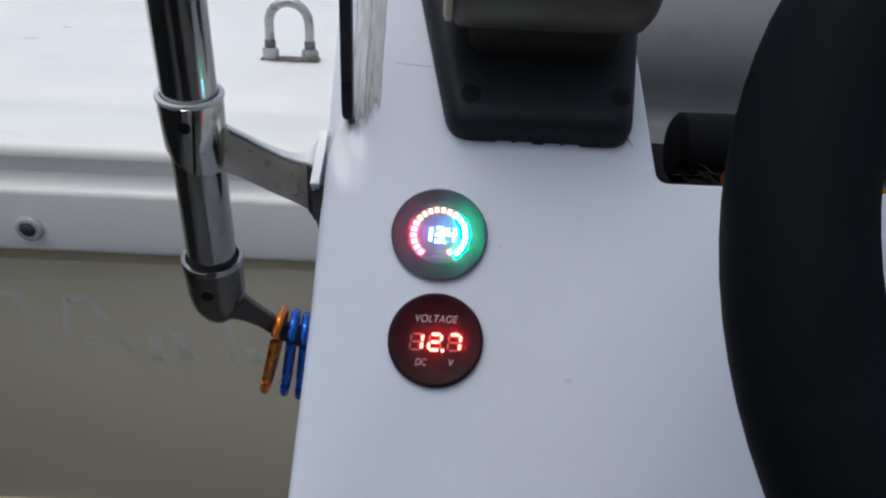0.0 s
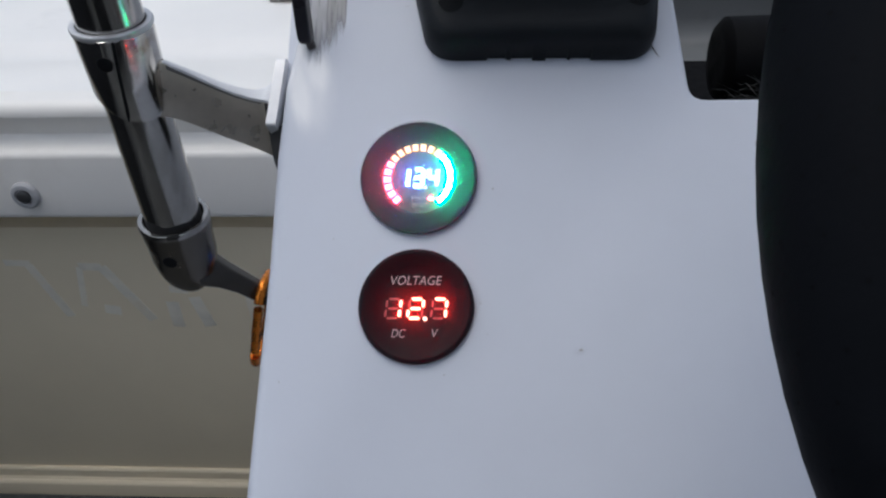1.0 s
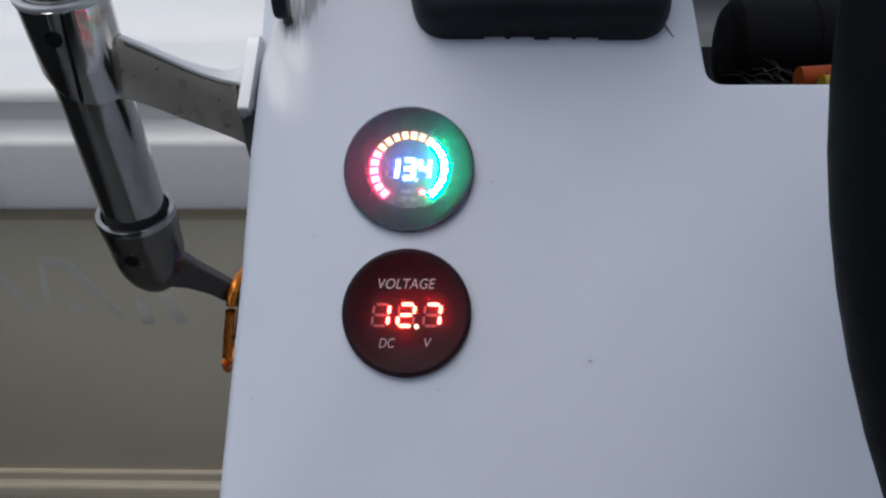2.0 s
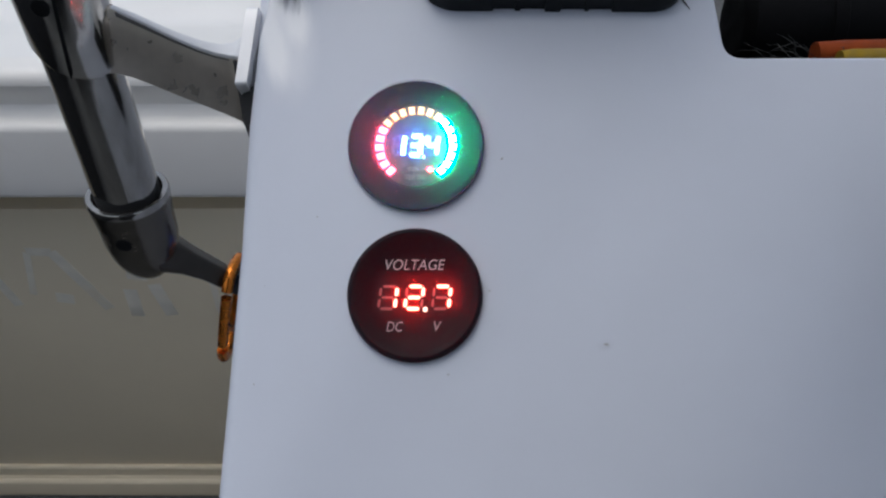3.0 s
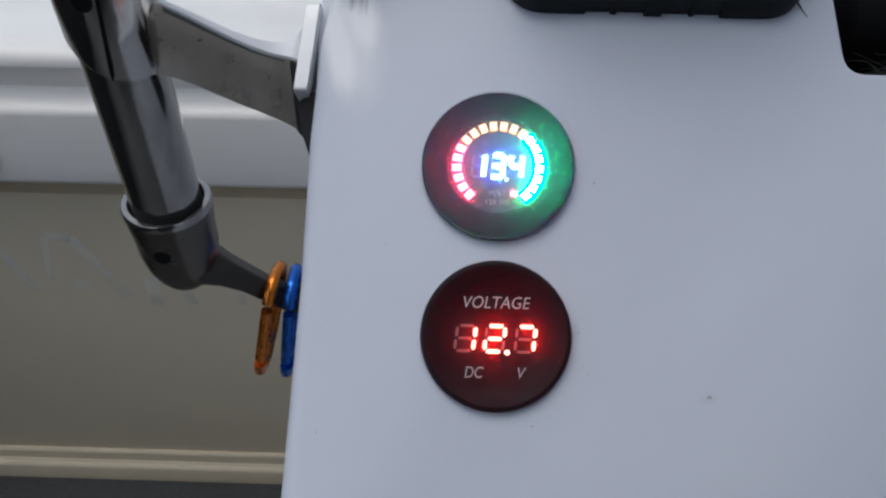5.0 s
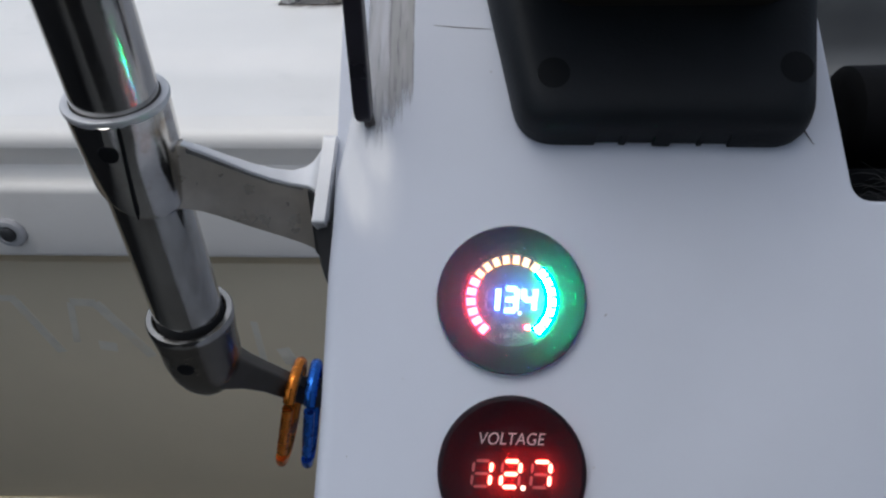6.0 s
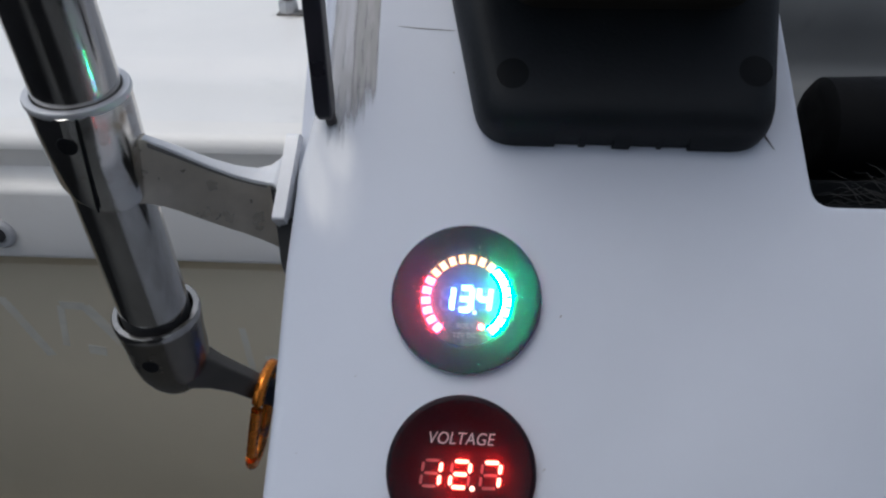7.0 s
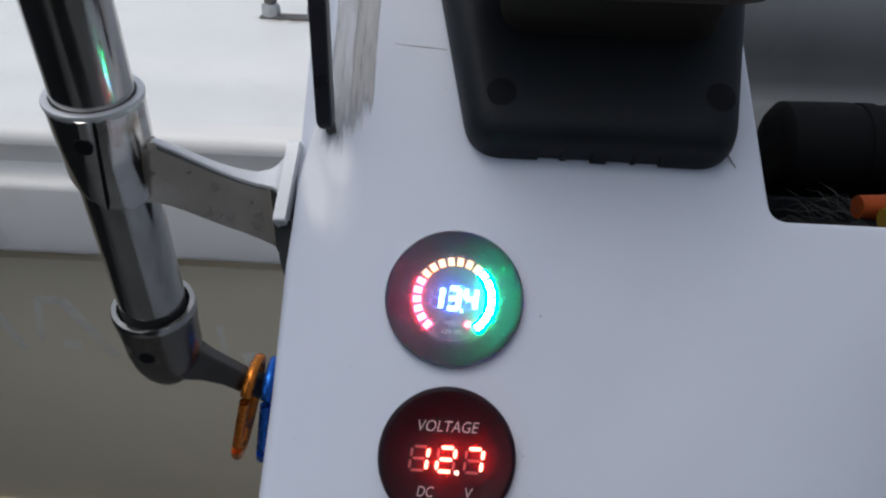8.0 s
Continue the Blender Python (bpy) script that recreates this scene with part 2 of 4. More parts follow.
def film(name, colour, strength, soft=0.6, grain=4.0, low=0.35, high=0.65, stretch=(1, 1, 1), square=False, colour_two=None, rough=0.6):
    """A thin, uneven layer of dirt or sealant on a patch from -1 to 1, wearing out towards its border."""
    m = bpy.data.materials.new(name)
    m.use_nodes = True
    t = m.node_tree
    L = t.links.new
    b = t.nodes["Principled BSDF"]
    b.inputs["Roughness"].default_value = rough
    co, mp = t.nodes.new("ShaderNodeTexCoord"), t.nodes.new("ShaderNodeMapping")
    mp.inputs["Scale"].default_value = stretch
    L(co.outputs["Object"], mp.inputs["Vector"])
    ns = t.nodes.new("ShaderNodeTexNoise")
    ns.inputs["Scale"].default_value = grain
    ns.inputs["Detail"].default_value = 7
    L(mp.outputs["Vector"], ns.inputs["Vector"])
    nr = t.nodes.new("ShaderNodeMapRange")
    nr.inputs["From Min"].default_value, nr.inputs["From Max"].default_value = low, high
    L(ns.outputs["Fac"], nr.inputs["Value"])

    def calc(op, a, c):
        n = t.nodes.new("ShaderNodeMath")
        n.operation = op
        n.use_clamp = op == "MULTIPLY"
        for i, s in enumerate((a, c)):
            if isinstance(s, (int, float)):
                n.inputs[i].default_value = s
            else:
                L(s, n.inputs[i])
        return n.outputs["Value"]

    xyz = t.nodes.new("ShaderNodeSeparateXYZ")
    L(co.outputs["Object"], xyz.inputs["Vector"])
    wob = t.nodes.new("ShaderNodeTexNoise")
    wob.inputs["Scale"].default_value = 3.0
    wob.inputs["Detail"].default_value = 5
    L(co.outputs["Object"], wob.inputs["Vector"])
    shift = calc("MULTIPLY", wob.outputs["Fac"], 0.5)
    ax, ay = calc("ABSOLUTE", xyz.outputs["X"], 0), calc("ABSOLUTE", xyz.outputs["Y"], 0)
    if square:
        far = calc("MAXIMUM", ax, ay)
    else:
        far = calc("SQRT", calc("ADD", calc("POWER", ax, 2), calc("POWER", ay, 2)), 0)
    far = calc("ADD", far, calc("SUBTRACT", shift, 0.15))
    near = t.nodes.new("ShaderNodeMapRange")
    near.interpolation_type = "SMOOTHSTEP"
    near.inputs["From Min"].default_value, near.inputs["From Max"].default_value = 1.0, 1.0 - soft
    L(far, near.inputs["Value"])
    alpha = calc("MULTIPLY", calc("MULTIPLY", near.outputs["Result"], nr.outputs["Result"]), strength)
    L(alpha, b.inputs["Alpha"])
    b.inputs["Base Color"].default_value = (*colour, 1)
    if colour_two:
        mx = t.nodes.new("ShaderNodeMix")
        mx.data_type = "RGBA"
        n2 = t.nodes.new("ShaderNodeTexNoise")
        n2.inputs["Scale"].default_value = grain * 0.8
        n2.inputs["Detail"].default_value = 6
        n2.inputs["Distortion"].default_value = 0.6
        L(mp.outputs["Vector"], n2.inputs["Vector"])
        r2 = t.nodes.new("ShaderNodeMapRange")
        r2.inputs["From Min"].default_value, r2.inputs["From Max"].default_value = 0.42, 0.6
        L(n2.outputs["Fac"], r2.inputs["Value"])
        L(r2.outputs["Result"], mx.inputs["Factor"])
        mx.inputs["A"].default_value = (*colour, 1)
        mx.inputs["B"].default_value = (*colour_two, 1)
        L(mx.outputs["Result"], b.inputs["Base Color"])
    return m


SMEAR = film("smeared_pale_sealant", (0.50, 0.50, 0.515), 0.9, soft=0.3, grain=2.0, low=0.2, high=0.4, stretch=(1, 1.6, 1), square=True, colour_two=(0.64, 0.64, 0.68))
SMEAR_DARK = film("smeared_grey_sealant", (0.40, 0.397, 0.395), 0.95, soft=0.3, grain=2.4, low=0.22, high=0.42, stretch=(1, 1.8, 1), square=True, colour_two=(0.49, 0.48, 0.49))


def worn(m, patches, colour):
    """Lets a pale worn patch show at places (x, y, half width, half height) of a material's own object."""
    t = m.node_tree
    L = t.links.new
    b = t.nodes["Principled BSDF"]
    co = t.nodes.new("ShaderNodeTexCoord")
    for x, y, rx, ry, amount in patches:
        mp = t.nodes.new("ShaderNodeMapping")
        mp.vector_type = "TEXTURE"
        mp.inputs["Location"].default_value = (x, y, 0)
        mp.inputs["Scale"].default_value = (rx, ry, 1)
        mp.inputs["Rotation"].default_value = (0, 0, 0.2)
        L(co.outputs["Object"], mp.inputs["Vector"])
        gr = t.nodes.new("ShaderNodeTexGradient")
        gr.gradient_type = "SPHERICAL"
        L(mp.outputs["Vector"], gr.inputs["Vector"])
        ns = t.nodes.new("ShaderNodeTexNoise")
        ns.inputs["Scale"].default_value = 0.9
        ns.inputs["Detail"].default_value = 3
        L(mp.outputs["Vector"], ns.inputs["Vector"])
        ml = t.nodes.new("ShaderNodeMath")
        ml.operation = "MULTIPLY"
        L(gr.outputs["Fac"], ml.inputs[0])
        L(ns.outputs["Fac"], ml.inputs[1])
        mr = t.nodes.new("ShaderNodeMapRange")
        mr.interpolation_type = "SMOOTHSTEP"
        mr.inputs["From Min"].default_value, mr.inputs["From Max"].default_value = 0.02, 0.36
        mr.inputs["To Max"].default_value = amount
        L(ml.outputs["Value"], mr.inputs["Value"])
        mx = t.nodes.new("ShaderNodeMix")
        mx.data_type = "RGBA"
        L(mr.outputs["Result"], mx.inputs["Factor"])
        L(b.inputs["Base Color"].links[0].from_socket, mx.inputs["A"])
        mx.inputs["B"].default_value = (*colour, 1)
        L(mx.outputs["Result"], b.inputs["Base Color"])
    return m


DASH_COAT = material("worn_white_gelcoat", (0.607, 0.640, 0.725), 0.36, rough_vary=0.03, vary=0.02, scale=25, bump=0.10, bump_scale=120, stain=(0.555, 0.58, 0.64),
                     stain_scale=5, stain_low=0.35, stain_high=1.2, coat=0.03, spec=0.28)
worn(DASH_COAT, [(-0.043, 0.064, 0.014, 0.034, 0.5), (-0.0385, 0.067, 0.0065, 0.016, 0.8), (-0.0445, 0.058, 0.006, 0.022, 0.8), (-0.046, 0.078, 0.005, 0.014, 0.8)], (0.93, 0.93, 0.95))
DULLTUBE = material("dull_dirty_stainless", (0.43, 0.415, 0.39), 0.13, 0.97, vary=0.16, scale=70, rough_vary=0.05, bump=0.08, bump_scale=300, stain=(0.28, 0.26, 0.235),
                    stain_scale=60, stain_low=0.5, stain_high=0.7, stretch=(1, 1, 0.25))
GRIME = film("thin_grey_grime", (0.36, 0.35, 0.37), 0.14, soft=0.9, grain=1.2, low=0.25, high=0.75)
HALO = film("brown_rust_halo", (0.27, 0.21, 0.16), 0.75, soft=0.75, grain=3.0, low=0.35, high=0.6)
FADED = material("faded_lettering_marks", (0.97, 0.905, 0.76), 0.5, vary=0.08, scale=60, stain=(0.91, 0.81, 0.63), stain_scale=30, stain_low=0.5, stain_high=0.7)
DEPOSIT = film("grey_deck_scuff", (0.33, 0.33, 0.32), 0.6, soft=0.8, grain=2.5, low=0.45, high=0.65)
WATER = material("grey_water", (0.06, 0.08, 0.09), 0.15, vary=0.15, scale=0.4, bump=0.6, bump_scale=1.5)


# ---- mesh helpers ----
def link(name, bm, mat, parent=None, m=None, label="", smooth=None, flip=True):
    if flip:
        bmesh.ops.recalc_face_normals(bm, faces=bm.faces)
    me = bpy.data.meshes.new(name)
    bm.to_mesh(me)
    bm.free()
    me.materials.append(mat)
    if smooth is not None:
        for p in me.polygons:
            p.use_smooth = True
        me.set_sharp_from_angle(angle=radians(smooth))
    ob = new(name, me)
    if parent is not None:
        ob.parent = parent
    if m is not None:
        ob.matrix_basis = m
    if label:
        ob["label"] = label
    return ob


def part(name, bm, mat, parent, label="", smooth=35, m=None):
    return link(name, bm, mat, parent, m, label, smooth)


def thing(name, m, label, category, group="", kind=""):
    ob = new(name)
    ob.empty_display_size = 0.01
    ob.matrix_basis = m
    return tagged(ob, label, category, group, kind)


def loft(bm, loops, cap_start=True, cap_end=True, closed=True):
    """Skins rings of places, all of one length, into the bmesh."""
    rings = [[bm.verts.new(p) for p in ring] for ring in loops]
    n = len(rings[0])
    for a, b in zip(rings, rings[1:]):
        for i in range(n if closed else n - 1):
            j = (i + 1) % n
            bm.faces.new((a[i], a[j], b[j], b[i]))
    if cap_start:
        bm.faces.new(rings[0][::-1])
    if cap_end:
        bm.faces.new(rings[-1])
    return rings


def ring_at(centre, x_axis, y_axis, rx, ry=None, n=32, power=2.0):
    ry = rx if ry is None else ry
    out = []
    for i in range(n):
        a = 2 * math.pi * i / n
        c, s = math.cos(a), math.sin(a)
        out.append(centre + x_axis * (rx * math.copysign(abs(c) ** (2 / power), c)) + y_axis * (ry * math.copysign(abs(s) ** (2 / power), s)))
    return out


def tube(bm, points, radius, n=16, caps=True, radii=None, up=None):
    """A round bar along places; radii may vary along it."""
    pts = [Vector(p) for p in points]
    side = up
    loops = []
    for i, p in enumerate(pts):
        d = (pts[min(i + 1, len(pts) - 1)] - pts[max(i - 1, 0)]).normalized()
        if side is None:
            side = d.orthogonal().normalized()
        a = (side - d * side.dot(d)).normalized()
        side = a
        b = d.cross(a)
        loops.append(ring_at(p, a, b, radii[i] if radii else radius, n=n))
    loft(bm, loops, caps, caps)
    return bm


def closed_tube(bm, points, radius, n=12, normal=Vector((1, 0, 0)), flat=1.0):
    """A round bar along a closed flat curve with that normal."""
    pts = [Vector(p) for p in points]
    loops = []
    for i, p in enumerate(pts):
        d = (pts[(i + 1) % len(pts)] - pts[i - 1]).normalized()
        loops.append(ring_at(p, d.cross(normal).normalized(), normal, radius, radius * flat, n=n))
    rings = [[bm.verts.new(q) for q in ring] for ring in loops]
    for a, b in zip(rings, rings[1:] + rings[:1]):
        for i in range(n):
            j = (i + 1) % n
            bm.faces.new((a[i], a[j], b[j], b[i]))
    return bm


def lathe(bm, profile, n=48, centre=(0, 0, 0)):
    """Turns (radius, height) pairs about z."""
    c = Vector(centre)
    loops = []
    for r, h in profile:
        loops.append([c + Vector((r * math.cos(2 * math.pi * i / n), r * math.sin(2 * math.pi * i / n), h)) for i in range(n)])
    loft(bm, loops, True, True)
    return bm


def box(bm, lo, hi):
    r = bmesh.ops.create_cube(bm, size=1)
    for v in r["verts"]:
        v.co = Vector([lo[k] + (v.co[k] + 0.5) * (hi[k] - lo[k]) for k in range(3)])
    return r["verts"]


def bevelled_box(lo, hi, width, segments=2):
    bm = bmesh.new()
    box(bm, lo, hi)
    bmesh.ops.bevel(bm, geom=bm.edges[:], offset=width, segments=segments, profile=0.5, affect="EDGES")
    return bm


def rounded(points, radii, steps=6):
    """A closed outline with its corners rounded, as (x, y) pairs."""
    out = []
    k = len(points)
    for i, (p, r) in enumerate(zip(points, radii)):
        p = Vector(p)
        if r <= 0:
            out.append(p)
            continue
        a, b = (Vector(points[i - 1]) - p), (Vector(points[(i + 1) % k]) - p)
        half = a.angle(b) / 2
        t = min(r / math.tan(half), a.length * 0.49, b.length * 0.49)
        s, e = p + a.normalized() * t, p + b.normalized() * t
        for j in range(steps + 1):
            f = j / steps
            out.append(s * (1 - f) ** 2 + p * 2 * f * (1 - f) + e * f ** 2)
    return out


def inset(outline, d):
    """The outline (anticlockwise) moved inwards by d, or by one distance a point."""
    k = len(outline)
    out = []
    for i, p in enumerate(outline):
        dd = d[i] if isinstance(d, (list, tuple)) else d
        a, b = (p - outline[i - 1]).normalized(), (outline[(i + 1) % k] - p).normalized()
        t = (a + b).normalized() if (a + b).length > 1e-6 else a
        n = Vector((-t.y, t.x))
        out.append(p + n * (dd / max(0.5, n.dot(Vector((-a.y, a.x))))))
    return out


def plate(outline, n_front, n_back, edge, m=MM, steps=4):
    """A plate in the dash's axes (millimetres) with a rounded front edge; edge is a radius or one a point."""
    bm = bmesh.new()
    loops = [[Vector((p.x, p.y, n_back)) * m for p in outline]]
    for j in range(steps + 1):
        a = math.pi / 2 * j / steps
        es = edge if isinstance(edge, (list, tuple)) else [edge] * len(outline)
        ring = inset(outline, [e * (1 - math.cos(a)) for e in es])
        loops.append([Vector((p.x, p.y, n_front - e * (1 - math.sin(a)))) * m for p, e in zip(ring, es)])
    loft(bm, loops)
    return bm


def lettering(name, text, size, u, v, n, mat, parent, shear=0.0, depth=0.05, spacing=1.0, width=1.0):
    """Built-in font, as a mesh; size is the height of a capital in millimetres, (u, v) its lower left corner."""
    cu = bpy.data.curves.new(name, "FONT")
    cu.body, cu.size, cu.shear, cu.extrude, cu.space_character = text, size / 0.69 * MM, shear, depth * MM, spacing
    cu.offset = -size * 0.006 * MM
    tmp = new(name, cu)
    me = bpy.data.meshes.new_from_object(tmp.evaluated_get(bpy.context.evaluated_depsgraph_get()))
    bpy.data.objects.remove(tmp)
    me.materials.clear()
    me.materials.append(mat)
    ob = new(name, me)
    ob.parent = parent
    ob.matrix_basis = Matrix.Translation(Vector((u, v, n)) * MM) @ Matrix.Diagonal((width, 1, 1, 1))
    return ob


SEGS = {"a": ((0.1, 1), (0.9, 1)), "b": ((1, 0.95), (1, 0.55)), "c": ((1, 0.45), (1, 0.05)), "d": ((0.1, 0), (0.9, 0)),
        "e": ((0, 0.45), (0, 0.05)), "f": ((0, 0.95), (0, 0.55)), "g": ((0.1, 0.5), (0.9, 0.5))}
LIT = {"1": "bc", "2": "abged", "3": "abgcd", "4": "fgbc", "7": "abc", "8": "abcdefg"}


def seven(bm, letters, w, h, thick, slant, depth, blunt=False):
    """Seven-segment strokes with pointed ends, or blunt ones that meet, in millimetres."""
    for s in letters:
        (x0, y0), (x1, y1) = SEGS[s]
        a, b = Vector((x0 * w + slant * y0 * h, y0 * h)), Vector((x1 * w + slant * y1 * h, y1 * h))
        d = (b - a).normalized()
        p = Vector((-d.y, d.x)) * thick / 2
        k = d * thick / 2
        if blunt:
            a, b = a - d * h * 0.04, b + d * h * 0.04
            ring = [a - p * 0.6, a + p * 0.6, a + k * 0.4 + p, b - k * 0.4 + p, b + p * 0.6, b - p * 0.6, b - k * 0.4 - p, a + k * 0.4 - p]
            loft(bm, [[Vector((q.x, q.y, 0)) * MM for q in ring], [Vector((q.x, q.y, depth)) * MM for q in ring]])
            continue
        ring = [a, a + k + p, b - k + p, b, b - k - p, a + k - p]
        loft(bm, [[Vector((q.x, q.y, 0)) * MM for q in ring], [Vector((q.x, q.y, depth)) * MM for q in ring]])
    return bm


# ---- large structure ----
def extruded(name, profile, x0, x1, mat, cuts=1, smooth=30):
    """A moulding with that (y, z) profile, closed, along x."""
    bm = bmesh.new()
    loft(bm, [[Vector((x0 + (x1 - x0) * i / cuts, y, z)) for y, z in profile] for i in range(cuts + 1)])
    return link(name, bm, mat, smooth=smooth)


def arc(cy, cz, r, a0, a1, n=6):
    return [(cy + r * math.cos(radians(a0 + (a1 - a0) * i / n)), cz + r * math.sin(radians(a0 + (a1 - a0) * i / n))) for i in range(n + 1)]


deck_profile = [(1.9, 0.512), (0.400, 0.504), (0.390, 0.5030), (0.376, 0.4985), (0.352, 0.4985), (0.338, 0.5030), (0.275, 0.5035)]
deck_profile += [(0.2750, 0.4082), (1.9, 0.4082)]
lip_profile = [(0.2749, 0.4080), (0.2749, 0.5035)] + arc(0.259, 0.4945, 0.009, 90, 185, 6)
lip_profile += [(0.256, 0.484), (0.258, 0.4785)] + [(0.2535, 0.4725)] + arc(0.2505, 0.4645, 0.006, 90, 180, 5)
lip_profile += [(0.2440, 0.430)] + arc(0.2490, 0.4205, 0.0045, 180, 270, 4) + [(0.268, 0.416), (0.268, 0.408)]
tagged(extruded("deck_lip", lip_profile, -1.05, 1.05, LIP), "cream-white stepped lip along the edge of the foredeck", "trim", kind="structure")
foredeck = tagged(extruded("foredeck", deck_profile, -1.05, 1.05, DECK, 1), "white moulded fibreglass foredeck with a shallow gutter",
                  "deck", kind="structure")
riser_profile = [(0.3050, 0.4079), (0.3050, 0.3930), (0.2790, 0.3885), (0.2788, 0.3870), (0.3345, 0.0450)] + arc(0.3340, 0.0395, 0.0036, 75, 200, 5) + [(0.3315, 0.0290)] + arc(0.3285, 0.0225, 0.0042, 80, 190, 5) \
    + [(0.319, -0.02), (0.40, -0.02), (0.40, 0.4079)]
riser = tagged(extruded("deck_riser", riser_profile, -1.05, 1.05, LINER), "olive-beige moulded riser under the foredeck, with faded letter marks",
               "wall", kind="structure")
floor = tagged(link("floor", bevelled_box((-1.05, -1.6, -0.06), (1.05, 0.3185, 0.0145), 0.002), NONSKID, smooth=30), "dark grey non-skid cockpit floor",
               "floor", kind="structure")
# Unseen hull sides, added dark for the steel to reflect.
for nm, x0, x1 in (("wall_port", -1.12, -1.052), ("wall_starboard", 1.052, 1.12)):
    tagged(link(nm, bevelled_box((x0, -1.65, -0.06), (x1, 1.9, 0.51), 0.01), SHELL, smooth=30), "plain dark grey unseen hull side", "wall", kind="structure")
# Unseen wall added to stand in for a person's shade and dark reflection.
tagged(link("shade_wall_aft", bevelled_box((-0.27, -0.80, 0.0150), (0.27, -0.75, 1.4), 0.01), SHELL, smooth=30), "plain dark grey unseen wall added behind the helm for shade", "wall", kind="structure")
tagged(link("wall_transom", bevelled_box((-1.051, -1.65, -0.06), (1.051, -1.601, 0.51), 0.01), SHELL, smooth=30), "plain dark grey painted transom", "wall", kind="structure")
tagged(link("wall_bow", bevelled_box((-1.051, 1.83, -0.06), (1.051, 1.899, 0.4075), 0.01), SHELL, smooth=30), "plain dark grey painted bow under the foredeck", "wall", kind="structure")
# Unseen wall added so the left side of the rail reflects something dark.
tagged(link("reflection_wall", bevelled_box((-0.74, -1.598, 0.0150), (-0.68, 0.235, 0.56), 0.012), SHELL, smooth=30), "plain dark grey unseen wall added for the rail to reflect", "wall", kind="structure")
sea = bmesh.new()
bmesh.ops.create_grid(sea, x_segments=4, y_segments=4, size=2500)
tagged(link("water", sea, WATER, m=pose(0, 0, -0.35)), "grey open water round the boat", "water", kind="structure")

# ---- the console ----
console = thing("console", Matrix.Identity(4), "white gelcoat boat console with a sloped dash and an open pocket", "console")
corner = [(-55.8, -130), (430, -130), (430, 51), (94.2, 51), (81, 195), (-44, 195), (-46.3, 78), (-49.7, 58), (-51.2, 30), (-51.5, -10), (-53.9, -84)]
corner_r = [6, 6, 6, 6, 6, 6, 40, 40, 40, 40, 60]
edge_r = [5, 3, 3, 1.4, 3, 4, 4, 4, 4.5, 5, 5]
dash_outline = rounded(corner, corner_r, 6)
dash_edges = [e for e in edge_r for _ in range(7)]
dash = link("dash_panel", plate(dash_outline, 0, -9, dash_edges, steps=6), DASH_COAT, console, FACE, "smooth white sloped dash with a chalky worn edge", 40)


def side_wall(u, v0, v1, depth, thick, name, mat):
    bm = bmesh.new()
    ring = [(v0, -9.02), (v1, -9.02), (v1, -depth), (v0, -depth)]
    loft(bm, [[F(u, v, n) for v, n in ring], [F(u + thick, v, n) for v, n in ring]])
    return part(name, bm, mat, console)


# left flank: follows the dash edge, goes back and down to the floor
flank = bmesh.new()
for x in (-0.0515,):
    low, top = F(0, -130, -9.02), F(0, 193, -9.02)
    ring = [(low.y, low.z), (top.y, top.z), (top.y + 0.16, top.z - 0.03), (top.y + 0.16, 0.015), (low.y, 0.015)]
    loft(flank, [[Vector((x, y, z)) for y, z in ring], [Vector((x + 0.008, y, z)) for y, z in ring]])
part("side_panel", flank, GELCOAT, console)
low = F(0, -130, -9.02)
part("front_panel", bevelled_box((-0.042, low.y, 0.015), (0.43, low.y + 0.008, low.z), 0.001), GELCOAT, console)
side_wall(76, 53, 192, 150, 5, "pod_wall", POCKET_SHADE)
pod_back = bmesh.new()
ring = [F(-42, 193, -9.1), F(-42, 193, -150), F(-42, 60, -150), F(-42, 60, -146), F(-42, 189, -146), F(-42, 189, -9.1)]
loft(pod_back, [ring, [p + AX_U * 0.122 for p in ring]])
part("pod_back", pod_back, GELCOAT, console)
# the pocket: a tray with a curved back
edge = F(0, 51, -9.1)
tray = [(edge.y, edge.z - 0.004), (edge.y + 0.006, edge.z - 0.05), (0.286, 0.5240), (0.2955, 0.5290), (0.2995, 0.5400)]
tray += [(0.300 + 0.066 * (1 - math.cos(radians(a))), 0.556 + 0.066 * math.sin(radians(a))) for a in range(0, 81, 10)]
back = [(y + 0.006, z - 0.006) for y, z in tray[::-1]]
pocket = bmesh.new()
loft(pocket, [[Vector((x, y, z)) for y, z in tray + back] for x in (0.0815, 0.43)])
part("pocket", pocket, POCKET_SHADE, console, "grey moulded pocket behind the dash edge, shade put into its colour", 60)
# Upper end of the pocket's curve, split off and coloured pale as lit.
shelf = bmesh.new()
top = [(0.3548, 0.6211), (0.3700, 0.6220), (0.5430, 0.6270)]
loft(shelf, [[Vector((x, y, z)) for y, z in top + [(y, z - 0.006) for y, z in top[::-1]]] for x in (0.0815, 0.43)])
part("shelf", shelf, GELCOAT, console, "pale upper part of the pocket, coloured as lit", 60)
part("pocket_wall", bevelled_box((0.4305, edge.y - 0.09, 0.015), (0.438, edge.y + 0.50, edge.z + 0.14), 0.001), GELCOAT, console)


# ---- the two gauges ----
def gauge_base(v, label):
    g = thing("voltmeter", FACE @ Matrix.Translation((0, v * MM, 0)), label, "voltmeter", "voltmeters on the dash")
    return g


def lit_mesh(letters, w, h, th, slant, depth=0.8, blunt=False):
    return seven(bmesh.new(), letters, w, h, th, slant, depth, blunt)


